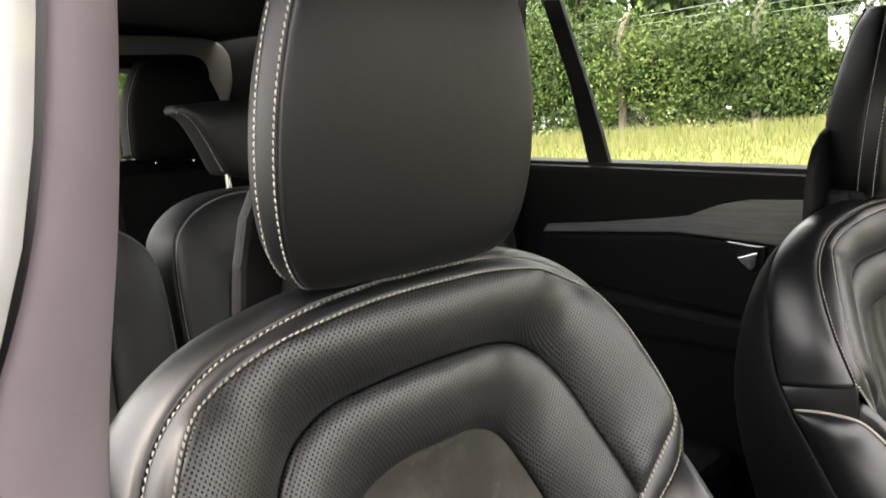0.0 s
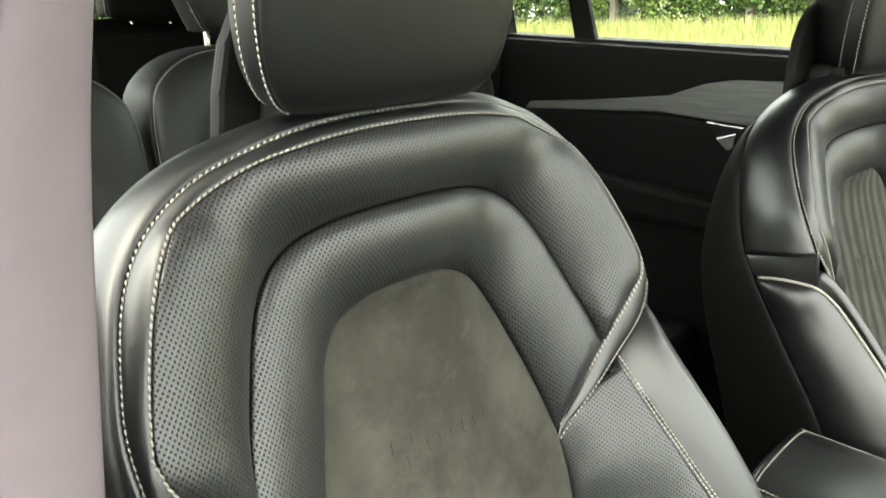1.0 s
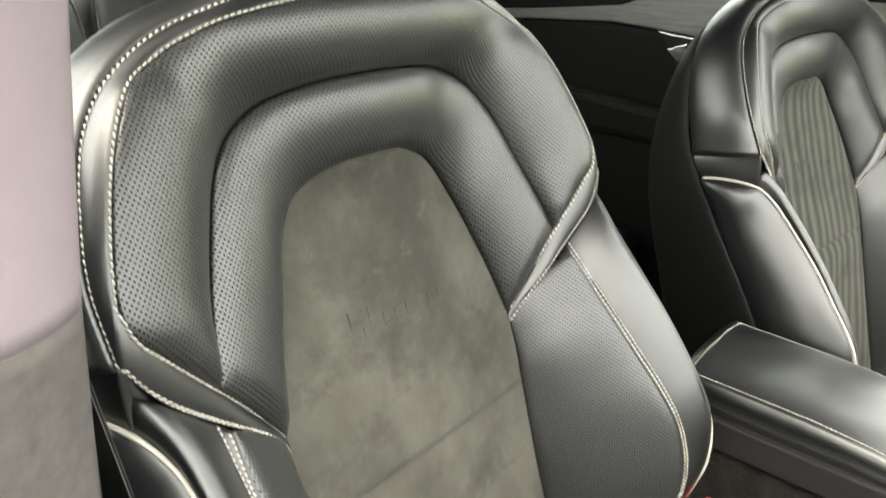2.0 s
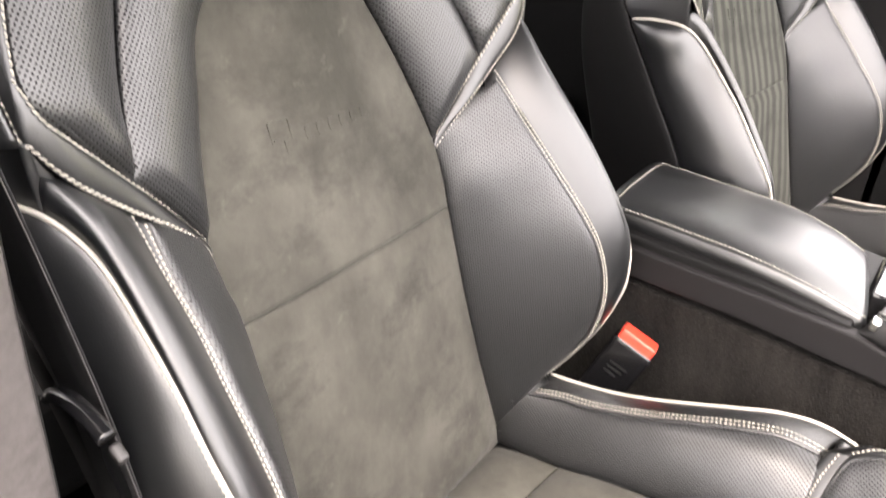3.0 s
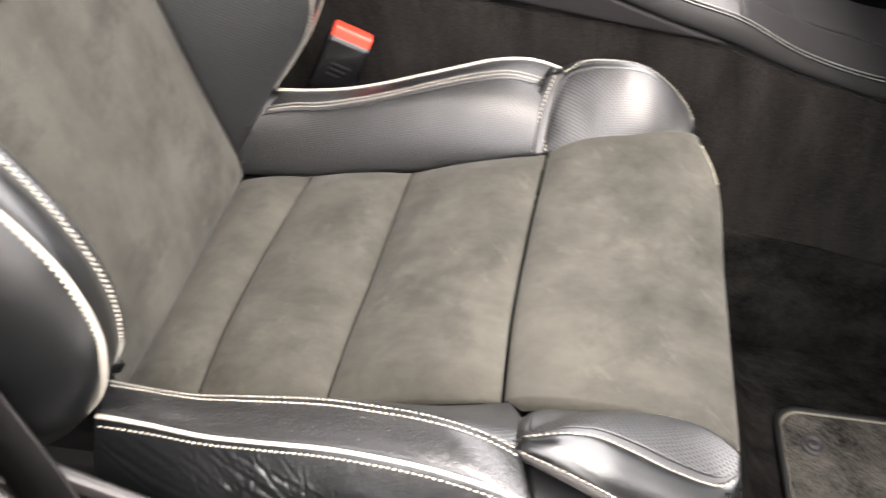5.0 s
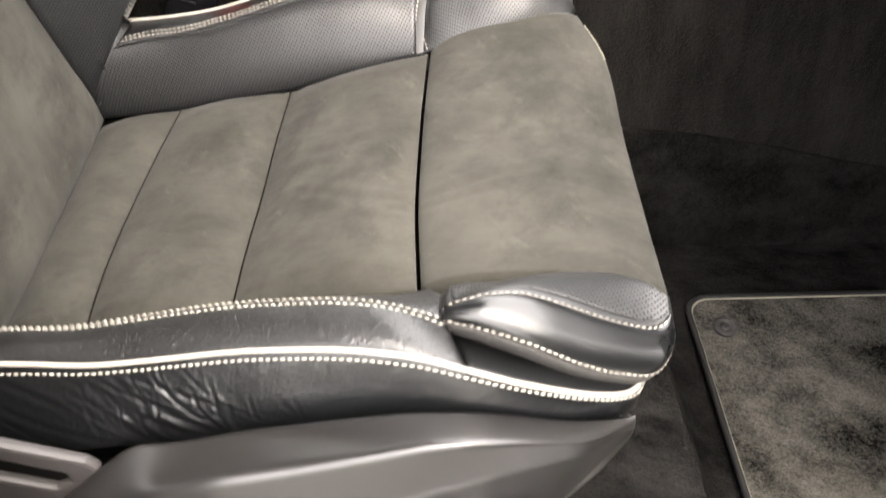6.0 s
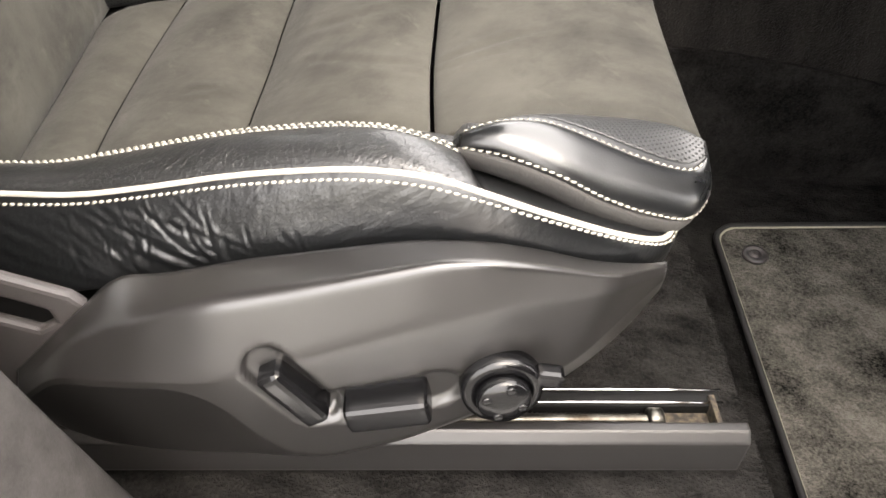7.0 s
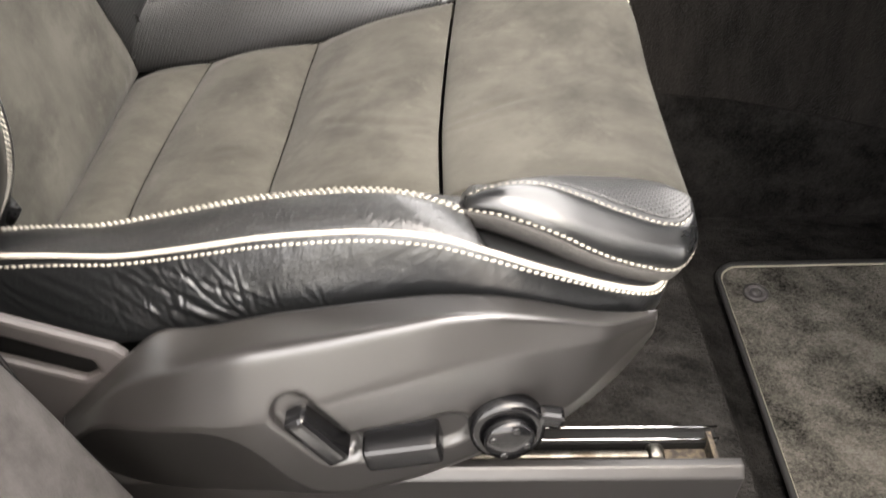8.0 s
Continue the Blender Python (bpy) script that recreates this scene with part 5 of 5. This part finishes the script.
# ---- rear seats ----
def rear_seat(place, width, label):
    seat = thing("bench_seat", label, "car seat", place, group="rear seats")
    h = width / 2
    rim = [(0.0, 0, 0.46), (0.0, h * 0.5, 0.455), (0.005, h * 0.85, 0.42), (0.015, h, 0.36), (0.04, h * 1.02, 0.2), (0.08, h, 0.0), (0.1, h * 0.96, -0.12)]
    core = [(0.012, 0, 0.33), (0.014, h * 0.35, 0.325), (0.02, h * 0.55, 0.29), (0.04, h * 0.55, 0.15), (0.08, h * 0.5, -0.1)]
    fwd = (1, 0, 0.2)
    g = sheet(both(core), both(rim), fwd, 0.025, n=90)
    side = pad("bolster", g, fwd, MATTE, seat, "smooth black leather")
    stitching(g, 0.96, fwd, side, 0.006)
    g = sheet(mirrored(core), core, fwd, 0.008, n=40)
    pad("back_panel", g, fwd, SUEDE, seat, "dark centre panel")
    g = sheet(both(rim), both([(x - 0.12, y * 0.95, z - 0.01) for x, y, z in rim]), (0, 0, 1), 0.01, n=80)
    pad("back_edge", g, (0, 0, 1), MATTE, seat)
    box("cushion", (0.06, -h, -0.3), (0.6, h, -0.13), MATTE, seat, "black leather cushion", 0.05, None, 4)
    return seat


def rear_headrest(place, label, w=0.165, hgt=0.12, tall=0.06, shape=(0.5, 0.6, 0.76, 0.9, 1.0), skin=MATTE):
    hr = thing("rear_headrest", label, "headrest", place, group="rear headrests")
    rows = [(0.0, w * shape[0], 0.0), (0.012, w * shape[1], 0.012), (0.016, w * shape[2], hgt * 0.5), (0.01, w * shape[3], hgt * 0.85), (-0.01, w * shape[4], hgt)]
    front = sheet([(x, -y, z) for x, y, z in rows], rows, (1, 0, 0), 0.02, n=30, m=16, power=0.4)
    pad("pad", front, (1, 0, 0), skin, hr, "smooth black leather")
    back = sheet([(x - 0.07, -y * 0.95, z) for x, y, z in rows], [(x - 0.07, y * 0.95, z) for x, y, z in rows], (-1, 0, 0), 0.012, n=30, m=12)
    pad("rear", back, (-1, 0, 0), skin, hr)
    for s in (-1, 1):
        g = sheet([(x, s * y, z) for x, y, z in rows], [(x - 0.07, s * y * 0.95, z) for x, y, z in rows], (0, s, 0), 0.004, n=30, m=8)
        flank = pad("flank", g, (0, s, 0), skin, hr)
        stitching(g, 0.1, (0, s, 0), flank, 0.006)
        tube("post", [(-0.03, s * w * 0.4, 0.03), (-0.03, s * w * 0.4, -tall)], 0.006, CHROME, hr, "chrome post", count=6, n=12)
    g = sheet([(x, -y, z) for x, y, z in rows[-1:]] + [rows[-1]], [(rows[-1][0] - 0.07, -rows[-1][1] * 0.95, rows[-1][2]), (rows[-1][0] - 0.07, rows[-1][1] * 0.95, rows[-1][2])], (0, 0, 1), 0.01, n=16, m=8)
    pad("top", g, (0, 0, 1), skin, hr)
    g = sheet([(x, -y, z) for x, y, z in rows[:1]] + [rows[0]], [(rows[0][0] - 0.07, -rows[0][1], rows[0][2]), (rows[0][0] - 0.07, rows[0][1], rows[0][2])], (0, 0, -1), 0.004, n=16, m=8)
    pad("base", g, (0, 0, -1), skin, hr)
    return hr


rear_seat((-0.97, 0.42, 0.975), 0.42, "black leather rear middle seat with grey stitched edge")
rear_seat((-0.95, -0.06, 0.962), 0.46, "black leather rear seat behind the driver")
rear_seat((-0.97, 0.88, 0.975), 0.44, "black leather rear seat beside the far door")
rear_headrest((-1.03, 0.46, 1.468), "black leather headrest on chrome posts over the middle seat")
rear_headrest((-1.03, 0.9, 1.5), "black leather headrest on chrome posts by the far door")
rear_headrest((-1.76, 0.68, 1.505), "dark headrest of the rearmost row before the back window", 0.14, 0.245, 0.1, (0.95, 1.0, 0.98, 0.74, 0.5), DOOR)
box_row = thing("third_row_seat", "dark folded third row seat back", "car seat", (0, 0, 0))
slab("back", [(-1.95, 0.7), (-1.7, 0.7), (-1.74, 1.46), (-1.82, 1.5), (-1.9, 1.46)], "y", 0.47, 0.98, DOOR, box_row, "dark leather seat back", 0.02)
slab("cushion", [(-1.7, 0.7), (-1.35, 0.7), (-1.33, 0.84), (-1.38, 0.88), (-1.7, 0.86)], "y", 0.47, 0.98, MATTE, box_row, "dark leather cushion", 0.02)
tail = thing("tailgate", "dark trimmed tailgate with back window", "tailgate", (0, 0, 0))
slab("lower_panel", [(-0.36, 0.5), (1.15, 0.5), (1.15, 1.5), (-0.36, 1.47)], "x", -2.35, -2.25, DOOR, tail, "dark lower trim", 0.01)
slab("corner_trim", [(0.98, 1.4), (1.15, 1.4), (1.15, 1.85), (0.9, 1.85), (0.98, 1.78), (1.01, 1.65)], "x", -2.36, -2.22, LINER, tail, "pale lined window corner", 0.02)
slab("header", [(-0.36, 1.78), (1.15, 1.78), (1.15, 1.9), (-0.36, 1.9)], "x", -2.36, -2.2, LINER, tail, "charcoal lined header", 0.01)
g = sheet([(-2.19, 0.3, 1.815), (-2.19, 0.7, 1.82), (-2.19, 0.93, 1.827), (-2.19, 1.014, 1.822), (-2.19, 1.048, 1.795), (-2.19, 1.054, 1.74), (-2.19, 1.035, 1.65), (-2.19, 0.98, 1.515)], [(-2.17, 0.3, 1.87), (-2.17, 0.75, 1.88), (-2.17, 1.0, 1.882), (-2.17, 1.085, 1.868), (-2.17, 1.125, 1.83), (-2.17, 1.136, 1.765), (-2.17, 1.11, 1.67), (-2.17, 1.06, 1.51)], (1, 0, 0), 0.006, n=60, m=8)
pad("window_trim", g, (1, 0, 0), PALE, tail, "pale lined window surround")
rear_pane = slab("back_window", [(-0.3, 1.46), (1.0, 1.46), (1.0, 1.8), (-0.3, 1.8)], "x", -2.31, -2.306, GLASS, tail, "clear back window")
rear_pane.visible_shadow = False

# seat belt of the near seat, hanging along the pillar
belt = thing("seat_belt", "black seat belt webbing hanging beside the seat", "seat belt", (0, 0, 0))
line = curve([(-0.075, -0.325, 1.5), (-0.05, -0.32, 1.3), (-0.02, -0.308, 1.15), (0.005, -0.3, 1.03), (0.035, -0.3, 0.9), (0.06, -0.305, 0.79), (0.075, -0.31, 0.68)], 60)
web = np.stack([line + np.array((-0.048, 0.0, -0.012)), line + np.array((-0.024, 0.003, -0.006)), line], 1)
pad("webbing", web, (0, -1, 0), BELT, belt, "black woven webbing", 0.0014)
tongue = tube("tongue", [(-0.03, -0.318, 1.07), (-0.012, -0.322, 1.083), (0.013, -0.324, 1.087), (0.037, -0.324, 1.078)], 0.006, SWITCH, belt, "slim black belt tongue with a grey tip", n=12, count=30, squash=0.75)
# thin grey tube that paints the highlight along the webbing's front edge
tube("edge_highlight", [tuple(p + np.array((0.0004, -0.001, 0))) for p in line[::6]], 0.0005, HINGE, belt, "pale line for the highlight on the belt edge")
box("tongue_tip", (0.036, -0.326, 1.066), (0.048, -0.319, 1.073), FAIRING, tongue, "grey tip", 0.003, (0, 38, 0), 3)


# ---- outside ----
def rise(x, y):
    """Height of the ground: level by the car, a grassy bank beyond."""
    t = min(max((y - 9.0) / 6.0, 0), 1)
    return 1.02 * t * t * (3 - 2 * t)


xs = np.r_[-400, -150, -60, np.linspace(-34, 20, 40), 60, 150, 400]
ygrid = np.r_[-400, -100, -20, np.linspace(-6, 24, 50), 60, 150, 400]
land = np.array([[(x, y, rise(x, y)) for y in ygrid] for x in xs])
tagged(pad("ground", land, (0, 0, 1), GRASS, None, tuck=0.0, close=False), "sunlit grass verge rising to the hedge", "grass", kind="structure")
tagged(slab("road", [(-60, -40), (60, -40), (60, 8.5), (-60, 8.5)], "z", -0.3, 0.02, ASPHALT, None), "pale weathered asphalt under the car", "road", kind="structure")


def leaves(count, centre, size, leaf, rnd):
    """Folded leaves over and inside an uneven crown."""
    lumps = rnd.uniform(-1, 1, (44, 3)) * 0.75
    radii = rnd.uniform(0.25, 0.5, 44)
    pick = rnd.randint(44, size=count)
    d = unit(rnd.normal(size=(count, 3)))
    p = np.array(centre) + (lumps[pick] + d * (radii[pick] * rnd.uniform(0.75, 1.05, count))[:, None]) * np.array(size)
    a = unit(rnd.normal(size=(count, 3)) + np.array((0, -0.5, 0.2)))
    t = unit(np.cross(a, rnd.normal(size=(count, 3))))
    s = (leaf * rnd.uniform(0.6, 1.3, count))[:, None]
    b, a = np.cross(a, t) * s * 0.55, a * s * 0.15
    verts = np.stack([p - t * s, p + b + a, p + t * s, p - b + a], 1).reshape(-1, 3)
    k = np.arange(count) * 4
    faces = np.stack([k, k + 1, k + 2, k, k + 2, k + 3], 1).reshape(-1, 3)
    return verts.tolist(), faces.tolist()


def bush(place, size, count, leaf, mat, label, seed):
    rnd = np.random.RandomState(seed)
    b = thing("bush", label, "bush", place, group="hedge bushes")
    for k in range(4):
        top = rnd.uniform(-0.6, 0.6, 3) * size
        tube("limb", [(rnd.uniform(-0.2, 0.2), rnd.uniform(-0.1, 0.1), -0.1), tuple(np.array((top[0] * 0.4, top[1] * 0.4, size[2] * 0.6))), (top[0], top[1], size[2] * 1.3)], 0.035, BARK, b, count=10, n=6)
    # solid dark core: closes sky gaps and stands in for shade between leaves
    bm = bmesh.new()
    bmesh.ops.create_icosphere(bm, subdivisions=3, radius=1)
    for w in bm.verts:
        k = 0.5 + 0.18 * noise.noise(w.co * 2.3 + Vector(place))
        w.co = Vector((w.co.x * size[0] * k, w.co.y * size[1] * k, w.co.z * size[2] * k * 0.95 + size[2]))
    part("shade_core", bm, SHADE, b, "dark solid core painted as the shade between leaves")
    v, f = leaves(count, (0, 0, size[2]), size, leaf, rnd)
    tagged(put("crown", v, f, mat, b, "green leaves", smooth=False), kind="stuff")
    return b


spots = [(-14.5, 16.8, 2.2), (-12.4, 16.3, 1.75), (-10.7, 16.2, 1.6), (-8.9, 16.1, 1.4), (-7.2, 16.2, 1.3), (-5.6, 16.3, 1.15), (-4.2, 16.6, 1.1), (-16.8, 15.5, 2.2)]
for k, (x, y, h) in enumerate(spots):
    bush((x, y, rise(x, y)), np.array((1.35, 0.9, h)), 15000, 0.05, LEAF if k % 3 else LEAF_PALE, "dense green hedge bush with bramble leaves", 20 + k)
for k, (x, y, h) in enumerate([(-19, 12, 2.6), (-21, 9.5, 2.8), (-22, 7, 2.6), (-20, 14.5, 2.6), (-23, 4.5, 2.6)]):
    bush((x, y, rise(x, y)), np.array((1.8, 1.6, h)), 2200, 0.13, LEAF, "distant green tree crown seen through the back window", 60 + k)
for k, (x, h) in enumerate([(-17, 3.2), (-13.5, 3.4), (-10.0, 3.2), (-6.8, 3.3), (-3.4, 3.2)]):
    bush((x, 19.5, 1.0), np.array((2.2, 1.5, h)), 3600, 0.13, LEAF, "tall dark tree behind the fence", 90 + k)

# concrete fence posts with cranked tops, netting and sign
for k, x in enumerate((-12.65, -9.52, -6.42, -3.3)):
    post = thing("fence_post", "weathered concrete fence post with a cranked top", "fence post", (x, 15.95, 1.0), group="fence posts")
    slab("shaft", [(-0.07, -0.3), (0.07, -0.3), (0.07, 2.35), (0.28, 2.85), (0.17, 2.9), (-0.06, 2.4)], "y", -0.06, 0.06, CONCRETE, post, "", 0.012)
net = thing("wire_fence", "galvanised chain link fence with top wires", "fence", (0, 16.0, 1.0))
v, f = [], []
for k in range(190):
    for s in (-1, 1):
        x0 = -16 + k * 0.085
        a, b = np.array((x0, 0, 0.1)), np.array((x0 + s * 2.25, 0.0, 2.35))
        q = len(v)
        w = np.array((0.0035, 0, 0)), np.array((0, 0.004, 0))
        v += [a - w[0], a + w[0], a + w[1], b - w[0], b + w[0], b + w[1]]
        f += [(q, q + 1, q + 4, q + 3), (q + 1, q + 2, q + 5, q + 4), (q + 2, q, q + 3, q + 5)]
tagged(put("netting", v, f, WIRE, net, "chain link wire netting", smooth=False), kind="stuff")
for z in (2.45, 2.62, 2.8):
    tube("top_wire", [(-16, 0, z), (-9.5, 0, z - 0.03), (-6.4, 0, z), (0, 0, z - 0.03)], 0.006, WIRE, net, "", count=20, n=5)
sign = thing("fence_sign", "plain white sign board fixed to the fence", "sign", (-4.86, 15.92, 2.86))
box("board", (-0.18, -0.01, -0.33), (0.18, 0.01, 0.33), SIGN, sign, "", 0.004)

rnd = np.random.RandomState(5)
v, f = [], []
for _ in range(22000):
    x, y = rnd.uniform(-17, -2), 15.6 - abs(rnd.normal()) * 2.2
    z, h, s = rise(x, y), rnd.uniform(0.08, 0.3) * (1.5 if y > 14.6 else 0.7), rnd.uniform(0.006, 0.014)
    q = len(v)
    v += [(x - s, y, z), (x + s, y, z), (x + rnd.normal() * 0.06, y + rnd.normal() * 0.05, z + h)]
    f += [(q, q + 1, q + 2)]
tagged(tagged(put("long_grass", v, f, BLADE, None, "", smooth=False), "long seeding grass at the foot of the hedge", "grass"), kind="stuff")
